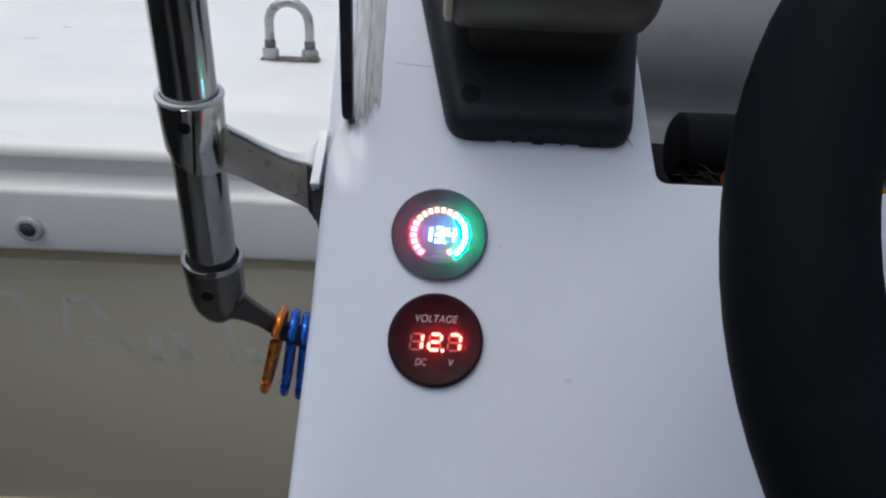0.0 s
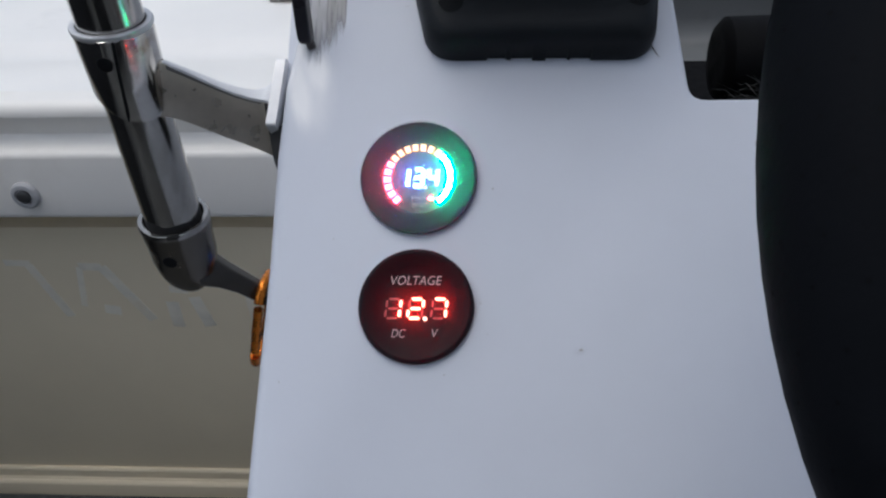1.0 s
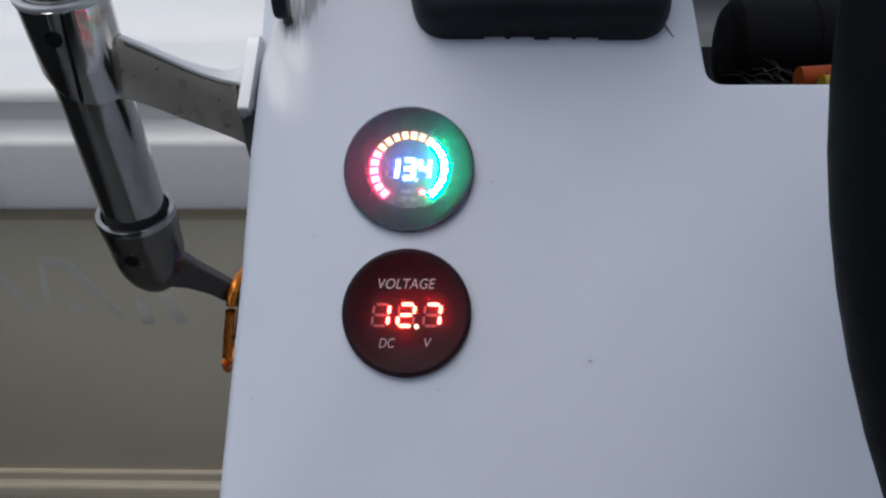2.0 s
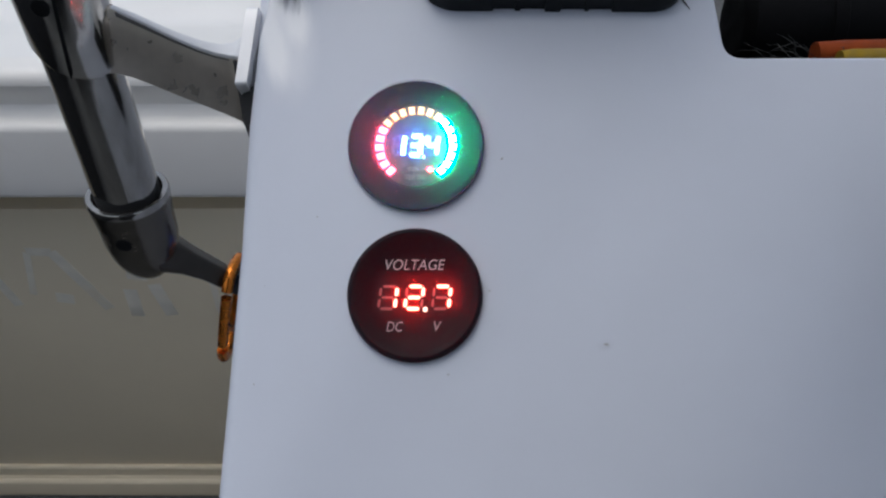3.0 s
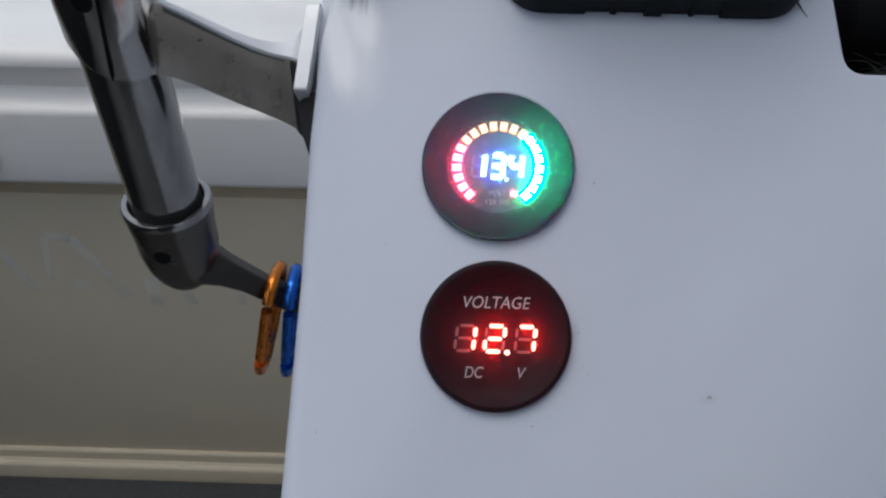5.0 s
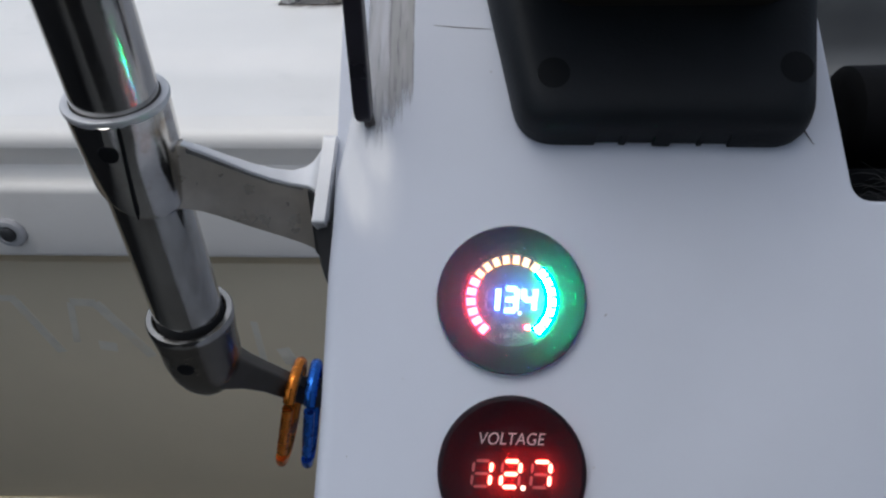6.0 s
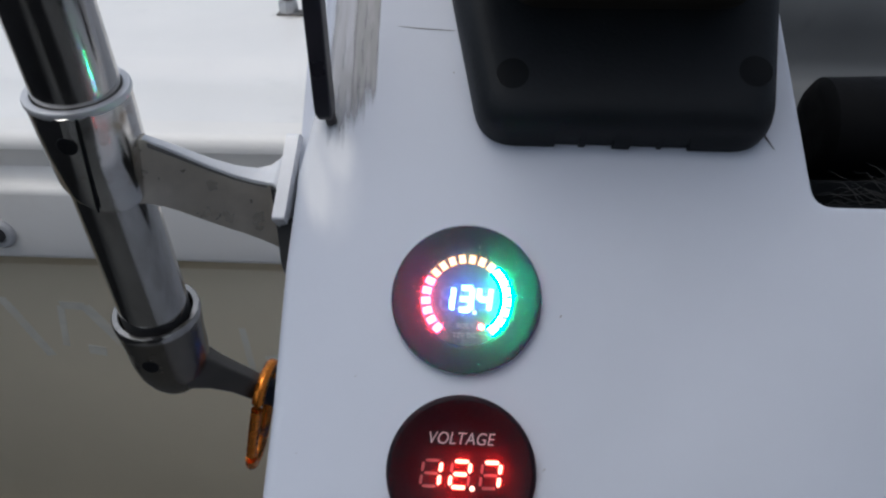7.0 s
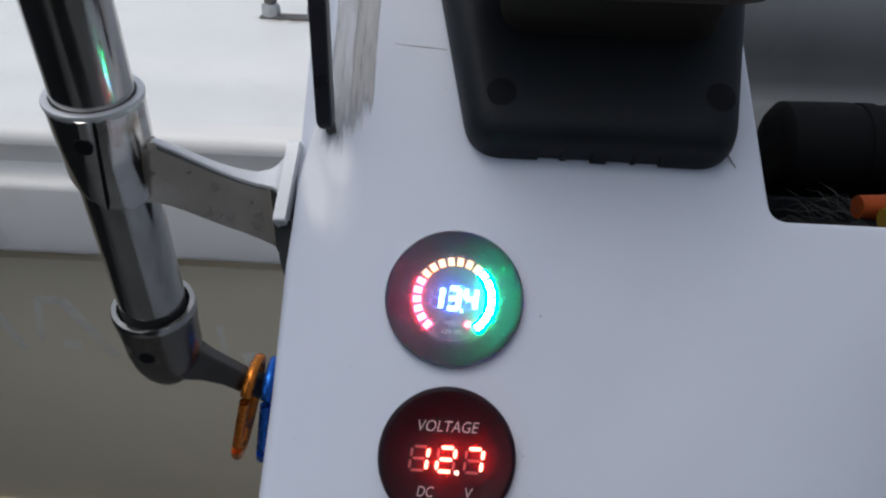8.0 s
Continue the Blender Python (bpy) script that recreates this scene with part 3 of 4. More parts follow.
volt = gauge_base(-22.2, "round black voltmeter with glowing red digits on the white dash")
bz = bmesh.new()
lathe(bz, [(18.9 * MM, 0), (19.2 * MM, 0.6 * MM), (19.15 * MM, 1.8 * MM), (18.7 * MM, 2.6 * MM), (17.9 * MM, 2.95 * MM), (17.0 * MM, 2.75 * MM), (16.0 * MM, 2.2 * MM), (14.5 * MM, 1.5 * MM), (12.8 * MM, 0.85 * MM), (11.4 * MM, 0.5 * MM), (10.6 * MM, 0.42 * MM), (1.0 * MM, 0.4 * MM)], 96)
part("bezel", bz, RED_FACE, volt)
bm = bmesh.new()
lathe(bm, [(19.3 * MM, 1.2 * MM), (19.3 * MM, 1.9 * MM), (18.8 * MM, 2.8 * MM), (17.8 * MM, 3.2 * MM), (1 * MM, 3.2 * MM)], 64)
part("lens", bm, RED_LENS, volt, "tinted plastic lens that spreads the digits' light as bloom")
TOP = 3.22
lettering("lettering", "VOLTAGE", 3.0, -8.9, 6.7, TOP, INK, volt, 0.22, 0.03, 1.02, 0.875)
lettering("lettering", "DC", 2.75, -8.0, -10.7, TOP, INK, volt, 0.22, 0.03, 1.0, 0.80)
lettering("lettering", "V", 2.75, 4.9, -10.6, TOP, INK, volt, 0.22, 0.03, 1.0, 0.9)
TOP = 0.45
for ch, u in (("1", -10.4), ("2", -2.9), ("7", 4.85)):
    ghost = "".join(s for s in "abcdefg" if s not in LIT[ch])
    d = part("digit", lit_mesh(LIT[ch], 4.65, 6.4, 0.98, 0.12, 0.3), LED_RED, volt, "glowing red digit", m=Matrix.Translation(Vector((u, -4.0, TOP)) * MM))
    part("unlit_segment", lit_mesh(ghost, 4.65, 6.4, 0.72, 0.12, 0.12), UNLIT, d, "dim unlit strokes")
    part("lit_core", lit_mesh(LIT[ch], 4.65, 6.4, 0.84, 0.12, 0.36), LED_RED_CORE, d, "pale core put in for the overexposed strokes")
pt = bmesh.new()
lathe(pt, [(0.66 * MM, 0), (0.66 * MM, 0.3 * MM)], 16, (2.95 * MM, -4.2 * MM, TOP * MM))
part("decimal_point", pt, LED_RED_CORE, volt)

meter = gauge_base(22.4, "round black voltmeter with glowing coloured bars and pale blue digits")
bz = bmesh.new()
lathe(bz, [(19.9 * MM, 0), (20.15 * MM, 0.8 * MM), (20.15 * MM, 2.0 * MM), (19.85 * MM, 2.6 * MM), (19.0 * MM, 2.8 * MM), (17.8 * MM, 2.75 * MM), (16.0 * MM, 2.55 * MM),
           (14.0 * MM, 2.2 * MM), (12.9 * MM, 1.6 * MM), (12.6 * MM, 1.0 * MM), (2 * MM, 1.0 * MM)], 96)
part("bezel", bz, BEZEL, meter)
wd = bmesh.new()
lathe(wd, [(12.55 * MM, 1.01 * MM), (12.55 * MM, 1.15 * MM), (2 * MM, 1.15 * MM)], 64)
window = part("display", wd, DISPLAY, meter, "smoked round display window")
# Dome raised above the bars so the imitated bloom spreads wider.
bm = bmesh.new()
lathe(bm, [(20.25 * MM, 2.0 * MM), (20.25 * MM, 3.0 * MM), (19.9 * MM, 4.0 * MM), (19.0 * MM, 4.6 * MM), (17.5 * MM, 5.2 * MM), (15.0 * MM, 5.9 * MM), (12.0 * MM, 6.4 * MM), (8.0 * MM, 6.8 * MM), (1 * MM, 7.0 * MM)], 64)
part("lens", bm, LENS, meter, "domed clear plastic lens that spreads the LED light as bloom")
TOP = 1.16
for i in range(20):
    a = radians(227 - 274 * i / 19)
    mat, hot = (BAR_RED, CORE_RED) if i < 6 else (BAR_AMBER, CORE_AMBER) if i < 13 else (BAR_GREEN, CORE_GREEN)
    bm = bmesh.new()
    w, edge_w, long = (0.95, 0.12, 1.1) if i < 13 else (1.36, 0.05, 1.32)
    box(bm, (-(long + 0.13) * MM, -w * MM, 0), ((long + 0.13) * MM, w * MM, 0.3 * MM))
    seg = part("bar_segment", bm, mat, meter, m=Matrix.Translation(Vector((10.9 * math.cos(a), 10.9 * math.sin(a), TOP)) * MM) @ Matrix.Rotation(a, 4, "Z"))
    bm = bmesh.new()
    box(bm, (-long * MM, (edge_w - w) * MM, 0.302 * MM), (long * MM, (w - edge_w) * MM, 0.36 * MM))
    part("lit_core", bm, hot, seg, "pale core put in for the overexposed bar")
for ch, u in (("1", -7.0), ("3", -1.95), ("4", 3.0)):
    d = part("digit", lit_mesh(LIT[ch], 3.05, 5.9, 1.2, 0.1, 0.3, True), LED_BLUE, meter, "glowing pale blue digit", m=Matrix.Translation(Vector((u, -3.0, TOP)) * MM))
    ghost = "".join(s for s in "abcdefg" if s not in LIT[ch])
    part("unlit_segment", lit_mesh(ghost, 3.05, 5.9, 0.7, 0.1, 0.12), UNLIT_BLUE, d)
    part("lit_core", lit_mesh(LIT[ch], 3.05, 5.9, 0.95, 0.1, 0.36, True), LED_BLUE_CORE, d, "pale core put in for the overexposed strokes")
pt = bmesh.new()
lathe(pt, [(0.5 * MM, 0), (0.5 * MM, 0.3 * MM)], 16, (2.25 * MM, -3.7 * MM, TOP * MM))
part("decimal_point", pt, LED_BLUE_CORE, meter)
pt = bmesh.new()
lathe(pt, [(0.75 * MM, 0), (0.75 * MM, 0.3 * MM)], 16, (4.1 * MM, -7.5 * MM, TOP * MM))
part("indicator_light", pt, BAR_RED, meter, "small red indicator light")
lettering("lettering", "VOLT", 1.25, -2.6, -7.9, TOP, INK, meter, 0, 0.03, 1.1)
lettering("lettering", "12V DC", 1.25, -3.4, -10.4, TOP, INK, meter, 0, 0.03, 1.1)

# ---- the grab rail on the console's flank ----
rail = thing("grab_rail", pose(-0.107, 0.052, 0.53), "polished stainless tube grab rail clamped to the console flank", "grab rail")
LOW, HIGH = Vector((-0.1080, 0.0513, 0.5315)), Vector((-0.1056, 0.0386, 0.6155))
AXIS = (HIGH - LOW).normalized()
SIDE = Vector((0, 1, 0)).cross(AXIS).normalized()      # to the console
FRONT = AXIS.cross(SIDE).normalized()                    # away from the helm
BASE = rail.matrix_basis.inverted()


def R(p):
    return BASE @ p


def along(d):
    return LOW + AXIS * d * MM


TUBE_R = 11.4
bm = bmesh.new()
loft(bm, [ring_at(R(along(d)), SIDE, FRONT, TUBE_R * MM, n=64) for d in (58, 90, 150, 260)])
part("tube", bm, STEEL, rail, "polished stainless tube")
bm = bmesh.new()
loft(bm, [ring_at(R(along(d)), SIDE, FRONT, TUBE_R * MM, n=64) for d in (-12, 20, 40, 57.9)])
part("lower_tube", bm, DULLTUBE, rail, "dull dirty lower length of the tube")


bm = bmesh.new()
rnd = random.Random(5)
jag = [2.6 + rnd.uniform(-0.15, 0.15) + 0.9 * math.sin(i * 0.196) + 0.5 * math.sin(i * 0.589 + 1) for i in range(64)]
grime = [ring_at(R(along(-3)), SIDE, FRONT, (TUBE_R + 0.06) * MM, n=64)]
grime.append([p + AXIS * (3 + j) * MM for p, j in zip(grime[0], jag)])
loft(bm, grime, False, False)
part("grime_ring", bm, GASKET_AND_SHADE, rail, "dark ring of grime where the tube enters its socket")


# upper clamp: a collar with an oblique lower end, an arm and a foot
def collar(d_top, d_low, r_out, r_in, oblique, ball=False, slit=False):
    bm = bmesh.new()
    n = 144
    rows = []

    def row(d, r, ob=0.0):
        out = []
        for i in range(n):
            a = 2 * math.pi * i / n
            dd, rr = d + ob * math.cos(a + 0.8), r
            if slit and r > r_in + 1:
                off = math.degrees(a) - 360 + 68 + (d_top - dd) * 0.42       # degrees round from the slit
                if -30 < off < 0:
                    rr += 0.8 * math.sin(math.pi * -off / 30) ** 2
                elif 0 <= off < 26:
                    rr += 0.35 * math.sin(math.pi * off / 26) ** 2
            out.append(R(along(dd) + SIDE * (rr * MM * math.cos(a)) + FRONT * (rr * MM * math.sin(a))))
        return out

    rows.append(row(d_top - 6, r_in))
    rows.append(row(d_top - 0.8, r_in))
    rows.append(row(d_top, r_in + 0.6))
    rows.append(row(d_top, r_out - 0.5))
    rows.append(row(d_top - 0.7, r_out))
    if slit:
        rows.append(row(d_top - 2.4, r_out - 0.05))
    rows.append(row(d_top - 5, r_out - 0.1))
    if slit:
        rows.append(row(d_top - 9, r_out - 0.15, -oblique * 0.2))
    if ball:
        h = d_top - d_low
        for f in (0.3, 0.5, 0.65, 0.78, 0.88, 0.95, 0.985):
            a = max(0, (f - 0.45) / 0.55)
            rows.append(row(d_top - h * f, (r_out - 0.6 - 0.5 * f) * math.sqrt(max(0.02, 1 - a * a))))
        loft(bm, rows, False, True)
    else:
        rows.append(row((d_top + d_low) / 2, r_out - 0.3, -oblique * 0.4))
        rows.append(row(d_low + 2.2, r_out - 0.6, -oblique))
        rows.append(row(d_low + 0.6, r_out - 1.2, -oblique))
        rows.append(row(d_low, r_out - 2.2, -oblique))
        rows.append(row(d_low + 0.4, TUBE_R + 0.05, -oblique))
        loft(bm, rows, False, False)
    return bm


def arm(path, heights, thicks, tall_start, tall_end):
    """A flat bar along places; its height turns from one direction to the other."""
    bm = bmesh.new()
    loops = []
    pts = [Vector(p) for p in path]
    for i, p in enumerate(pts):
        d = (pts[min(i + 1, len(pts) - 1)] - pts[max(i - 1, 0)]).normalized()
        f = i / (len(pts) - 1)
        w = (tall_start * (1 - f) + tall_end * f).normalized()
        t = d.cross(w).normalized()
        loops.append(ring_at(R(p), w, t, heights[i] / 2 * MM, thicks[i] / 2 * MM, n=44, power=2.4 + 6.6 * min(1, f * 2)))
    loft(bm, loops)
    return bm


def blend(a, b, k):
    return a * (1 - k) + b * k


up = part("clamp_collar", collar(84.2, 58, 13.6, 12.3, 7.5, slit=True), CAST, rail, "cast stainless clamp collar, pitted")


bm = bmesh.new()
loft(bm, [ring_at(R(along(d)), SIDE, FRONT, r * MM, n=96) for d, r in ((80.5, 11.7), (84.7, 11.7), (85.0, 11.85), (85.1, 12.15), (85.1, 13.3), (84.95, 13.75), (84.5, 14.0), (83.7, 14.0), (83.0, 13.8), (82.5, 13.4))], False, False)
part("collar_rim", bm, RIM, up, "flat bright worn rim")


def bar_section(x, near, far, top, low, far_top=None, r=0.6):
    """A ring round an upright flat bar: its near and far sides, top and bottom, with eased edges."""
    far_top = top if far_top is None else far_top
    pts = [((near, low), (1, 0), (0, 1)), ((near, top), (0, -1), (1, 0)), ((far, far_top), (-1, 0), (0, -1)), ((far, low), (0, 1), (-1, 0))]
    ring = []
    for (y, z), a, c in pts:
        ring += [(y + a[0] * r, z + a[1] * r), (y + (a[0] + c[0]) * r * 0.29, z + (a[1] + c[1]) * r * 0.29), (y + c[0] * r, z + c[1] * r)]
    return [R(Vector((x, y, z)) * MM) for y, z in ring]


bm = bmesh.new()
loft(bm, [bar_section(*s) for s in ((-98, 36, 53, 600, 581), (-94.5, 38.5, 45, 600.8, 580), (-91, 40.6, 43.2, 599.6, 578.0), (-87, 42.6, 45.2, 596.6, 575.2), (-82, 44.6, 47.4, 592.8, 571.6),
                                     (-76.5, 46.6, 49.8, 588.8, 567.8), (-71, 48.4, 52.2, 585.2, 564.4), (-66, 49.9, 54.8, 582.6, 561.2), (-62.5, 50.6, 57.6, 581.4, 558.9),
                                     (-60, 50.2, 61.2, 581.2, 557.6, 582.2), (-58.3, 48.6, 65.5, 581.4, 556.6, 584), (-57.0, 45.5, 68, 581.8, 555.8, 587.5))])
clamp_arm = part("clamp_arm", bm, ARM, up, "flat cast arm with reflections put in as brown patches")
bm = bmesh.new()
loft(bm, [bar_section(x, near, far, top + 0.9, top - 0.5, top + 0.9 + lift, 0.4) for x, near, far, top, lift in (
    (-92, 40.2, 43.0, 599.4, 0.0), (-87, 42.4, 45.4, 596.0, 0.0), (-82, 44.4, 47.8, 592.2, 0.1), (-76.5, 46.4, 50.4, 588.2, 0.2), (-71, 48.2, 53.2, 584.7, 0.4),
    (-66, 49.7, 56.2, 582.2, 0.6), (-62.5, 50.3, 59.4, 581.2, 1.1), (-60.4, 50.0, 62.4, 581.0, 1.9), (-58.8, 48.4, 66.0, 581.3, 3.2), (-57.6, 46.2, 67.2, 581.8, 5.0), (-56.9, 44.6, 68.0, 582.4, 6.6))])
part("top_edge", bm, BRIGHT, clamp_arm, "pale top edge, sky reflection put into its colour")
# Dark strip imitating the reflection below the arm's top edge.
bm = bmesh.new()
loft(bm, [bar_section(x, near - 0.12, near + 1.5, top - 0.6, top - 0.6 - deep, None, 0.2) for x, near, top, deep in (
    (-91, 40.5, 599.4, 1.5), (-87, 42.5, 596.2, 1.3), (-82, 44.5, 592.4, 1.1), (-76.5, 46.5, 588.4, 0.9), (-71, 48.3, 584.8, 0.7), (-66, 49.8, 582.2, 0.5), (-62, 50.4, 581.0, 0.5))])
part("dark_reflection_line", bm, RUST_AND_REFLECTION, clamp_arm, "dark strip put in for a reflection under the top edge")
# Dark piece added where the arm's end lies in shade.
bm = bmesh.new()
loft(bm, [bar_section(x, near, far, top, low, None, 0.3) for x, near, far, top, low in ((-60.6, 49.7, 60.0, 580.3, 557.6), (-58.6, 47.8, 62.0, 580.3, 556.4), (-57.2, 45.0, 64.0, 580.6, 555.5), (-56.7, 44.2, 64.0, 580.8, 555.2))])
part("arm_end_shade", bm, GASKET_AND_SHADE, clamp_arm, "dark piece put in for the shade at the arm's end")
bm = bmesh.new()
ft = rounded([(44.5, -38), (71.5, -38), (71.5, -4), (44.5, -4)], [6, 6, 2.0, 1.2], 5)
loft(bm, [[R(F(u + (p.x - 44.5) * 0.085, p.x, p.y)) for p in ft] for u in (-56.9, -53.2)])
bmesh.ops.bevel(bm, geom=[e for e in bm.edges if len(e.link_faces) == 2 and e.calc_face_angle(0) > 1.2], offset=0.0005, segments=2, affect="EDGES")
part("clamp_foot", bm, BRIGHT, up, "foot plate against the console, sky reflection put into its pale colour")
bm = bmesh.new()
loft(bm, [[R(F(u, v, n)) for u, v, n in ring] for ring in (
    [(-57.2, 44, -12), (-51.6, 46, -7), (-51.6, 46, -45), (-57.2, 44, -45)], [(-55.2, 34, -12), (-51.6, 34, -9), (-51.6, 34, -45), (-55.2, 34, -45)],
    [(-52.6, 27, -13), (-51.6, 27, -11), (-51.6, 27, -45), (-52.6, 27, -45)])])
part("gasket", bm, GASKET_AND_SHADE, up, "black rubber pad")
bm = bmesh.new()
slit_path = []
for k in range(13):
    d = 83.6 - 30.6 * k / 12
    a = radians(-68 - (84.8 - d) * 0.42)
    slit_path.append(R(along(d) + SIDE * (13.62 * MM * math.cos(a)) + FRONT * (13.62 * MM * math.sin(a))))
tube(bm, slit_path, 0.0004, 8, radii=[0.0003] + [0.00055] * 11 + [0.0002])
part("slit", bm, HOLE, up, "dark clamping slit")
bm = bmesh.new()
q = along(75.5) - FRONT * 13.6 * MM + SIDE * 0.6 * MM
loft(bm, [ring_at(R(q - FRONT * k * MM), SIDE, AXIS, r * MM, n=20) for k, r in ((-1.2, 2.4), (0.55, 2.7), (0.75, 2.5), (0.78, 1.5))])
part("set_screw", bm, HOLE, up, "dark set screw hole")

UPRIGHT = Vector((0, 0, 1))
low_c = part("elbow_fitting", collar(-0.8, -42, 14.5, 11.75, 0, True), DULL, rail, "cast stainless end fitting with a round bottom")
bm = bmesh.new()
loft(bm, [ring_at(R(along(d)), SIDE, FRONT, r * MM, n=96) for d, r in ((-3.4, 14.3), (-3.2, 14.75), (-1.2, 14.75), (-0.55, 14.3), (-0.5, 12.6), (-1.4, 12.0))], False, False)
part("rim", bm, DULLTUBE, low_c, "brighter worn rim")
B0 = along(-24) + SIDE * 2 * MM + FRONT * 1 * MM
B1 = Vector((-0.0800, 0.0715, 0.4735))
B2 = Vector((-0.0550, 0.0850, 0.4550))
part("elbow_arm", arm([B0, blend(B0, B1, 0.25), blend(B0, B1, 0.5), B1, B2], [28, 17.5, 13, 11.5, 13], [24, 14, 10, 8, 9], UPRIGHT, UPRIGHT), TARNISH, low_c, "dull bent flat arm")
bm = bmesh.new()
gk = [Vector((-0.0560, 0.0620, 0.4500)), Vector((-0.0560, 0.0850, 0.4790)), Vector((-0.0560, 0.1100, 0.4600)), Vector((-0.0560, 0.0750, 0.4250))]
loft(bm, [[R(p) for p in gk], [R(p + Vector((0.0055, 0, 0))) for p in gk]])
bmesh.ops.bevel(bm, geom=bm.edges[:], offset=0.001, segments=2, affect="EDGES")
part("elbow_foot", bm, GASKET_AND_SHADE, low_c, "black foot pad on the console")
bm = bmesh.new()
q = along(-15) - FRONT * 13.6 * MM - SIDE * 0.5 * MM
loft(bm, [ring_at(R(q - FRONT * k * MM), SIDE, AXIS, r * MM, n=20) for k, r in ((-2, 2.6), (0.2, 2.9), (0.42, 2.7), (0.46, 1.5))])
part("set_screw", bm, HOLE, low_c, "dark set screw hole")


# ---- carabiners on the lower arm ----
def carabiner(top, bottom, mat, label, width=21.0, wire=2.45, yaw=0.0):
    """A clip hanging in the fore-and-aft plane, from its top to its bottom."""
    top, bottom = Vector(top), Vector(bottom)
    z = (top - bottom).normalized()
    y = Vector((math.sin(radians(yaw)), math.cos(radians(yaw)), 0))
    y = (y - z * y.dot(z)).normalized()
    x = y.cross(z)
    h = (top - bottom).length / 2 - wire * MM
    m = Matrix((x, y, z)).transposed().to_4x4()
    m.translation = (top + bottom) / 2
    c = thing("carabiner", m, label, "carabiner", "carabiners on the rail arm")
    pts = []
    for i in range(40):
        a = 2 * math.pi * i / 40
        ca, sa = math.cos(a), math.sin(a)
        wv = width / 2 * (1.0 + 0.18 * sa)
        pts.append(Vector((0, wv * MM * math.copysign(abs(ca) ** 0.6, ca), h * math.copysign(abs(sa) ** 0.75, sa))))
    seq = pts[24:] + pts[:17]
    bm = bmesh.new()
    tube(bm, seq, wire * MM, n=14, up=Vector((1, 0, 0)))
    part("body", bm, mat, c)
    bm = bmesh.new()
    tube(bm, [pts[17] * 0.98, pts[20] * 0.97, pts[23] * 0.98], wire * 0.92 * MM, n=12, up=Vector((1, 0, 0)))
    part("gate", bm, mat, c)
    return c


carabiner((-0.0803, 0.0725, 0.4865), (-0.0925, 0.0690, 0.4345), ORANGE, "small scratched orange metal carabiner hanging on the rail arm", yaw=3)
carabiner((-0.0740, 0.0735, 0.4845), (-0.0820, 0.0700, 0.4325), BLUE, "small bright blue metal carabiner beside the orange one", yaw=-2)
carabiner((-0.0685, 0.0750, 0.4815), (-0.0740, 0.0710, 0.4295), BLUE, "small dark blue metal carabiner against the console", yaw=-4)

# ---- throttle control on the dash ----
throttle = thing("throttle_control", FACE @ Matrix.Translation((40 * MM, 100 * MM, 0)), "black moulded plastic throttle control box on the dash", "throttle")
steps_u = [(23.3, 66.7), (23.4, 67.5), (30, 67.5), (30.1, 66.8), (31.8, 66.7), (31.9, 67.5), (39.3, 67.4), (39.4, 66.4), (44.1, 66.3), (44.2, 67.3), (51.6, 67.2), (51.7, 66.5),
           (52.9, 66.5), (53.0, 67.2), (60, 67.1), (60.1, 66.2)]
tc = [(2.5, 66.8)] + steps_u + [(82.0, 66.0), (89, 140), (87, 165), (-13.5, 165), (-13, 140)]
tr = [15] + [0] * len(steps_u) + [14, 8, 8, 8, 8]
o = rounded([(a - 40, b - 100) for a, b in tc], tr, 8)
bm = bmesh.new()
loops = [[Vector((p.x, p.y, 0)) * MM for p in o], [Vector((p.x, p.y, 3.5)) * MM for p in o]]
for ins, n in ((0.3, 5.5), (0.9, 8.0), (1.9, 10.3), (3.4, 12.0), (5.4, 13.0), (7.8, 13.38), (11, 13.45)):
    c = [Vector((p.x * (1 - ins / 47), (max(p.y, -32.5) - 17) * (1 - ins / 50) + 17)) for p in o]
    loops.append([Vector((p.x, p.y, n)) * MM for p in c])
loft(bm, loops)
housing = part("housing", bm, BLACK, throttle, smooth=50)
# Flat discs; the depth of the recesses is only dark colour.
for u, v in ((10.9 - 40, 82.5 - 100), (75.4 - 40, 84 - 100)):
    bm = bmesh.new()
    lathe(bm, [(4.4 * MM, -0.3 * MM), (4.4 * MM, 0.02 * MM), (4.2 * MM, 0.03 * MM), (1 * MM, 0.03 * MM)], 32)
    part("screw_recess", bm, RECESS_SHADE, throttle, "flat dark disc for the shade in a screw recess", m=Matrix.Translation(Vector((u, v, 13.45)) * MM))
bm = bmesh.new()
neck = rounded([(-30, 2), (36, 2), (38, 60), (-34, 60)], [10, 10, 10, 10], 5)
loft(bm, [[Vector((p.x, p.y, 12.5)) * MM for p in neck], [Vector((p.x * 0.97, p.y + 1, 24)) * MM for p in neck], [Vector((p.x * 0.95, p.y + 4, 50)) * MM for p in neck]])
part("neck", bm, NECK, throttle, smooth=50)
bm = bmesh.new()
prof = [(-39, 10), (-39, 21), (-38, 23.5), (-35, 25), (32, 25), (38, 24), (41.5, 20), (42, 10)]
loft(bm, [ring_at(Vector((x, 22, 48)) * MM, Vector((0, 1, 0)), Vector((0, 0, 1)), r * MM, n=48) for x, r in prof])
part("barrel", bm, BROWNBLACK, throttle, "brownish black rounded lever barrel", smooth=50)
# Ring added to carry the highlight at the barrel's left end.
bm = bmesh.new()
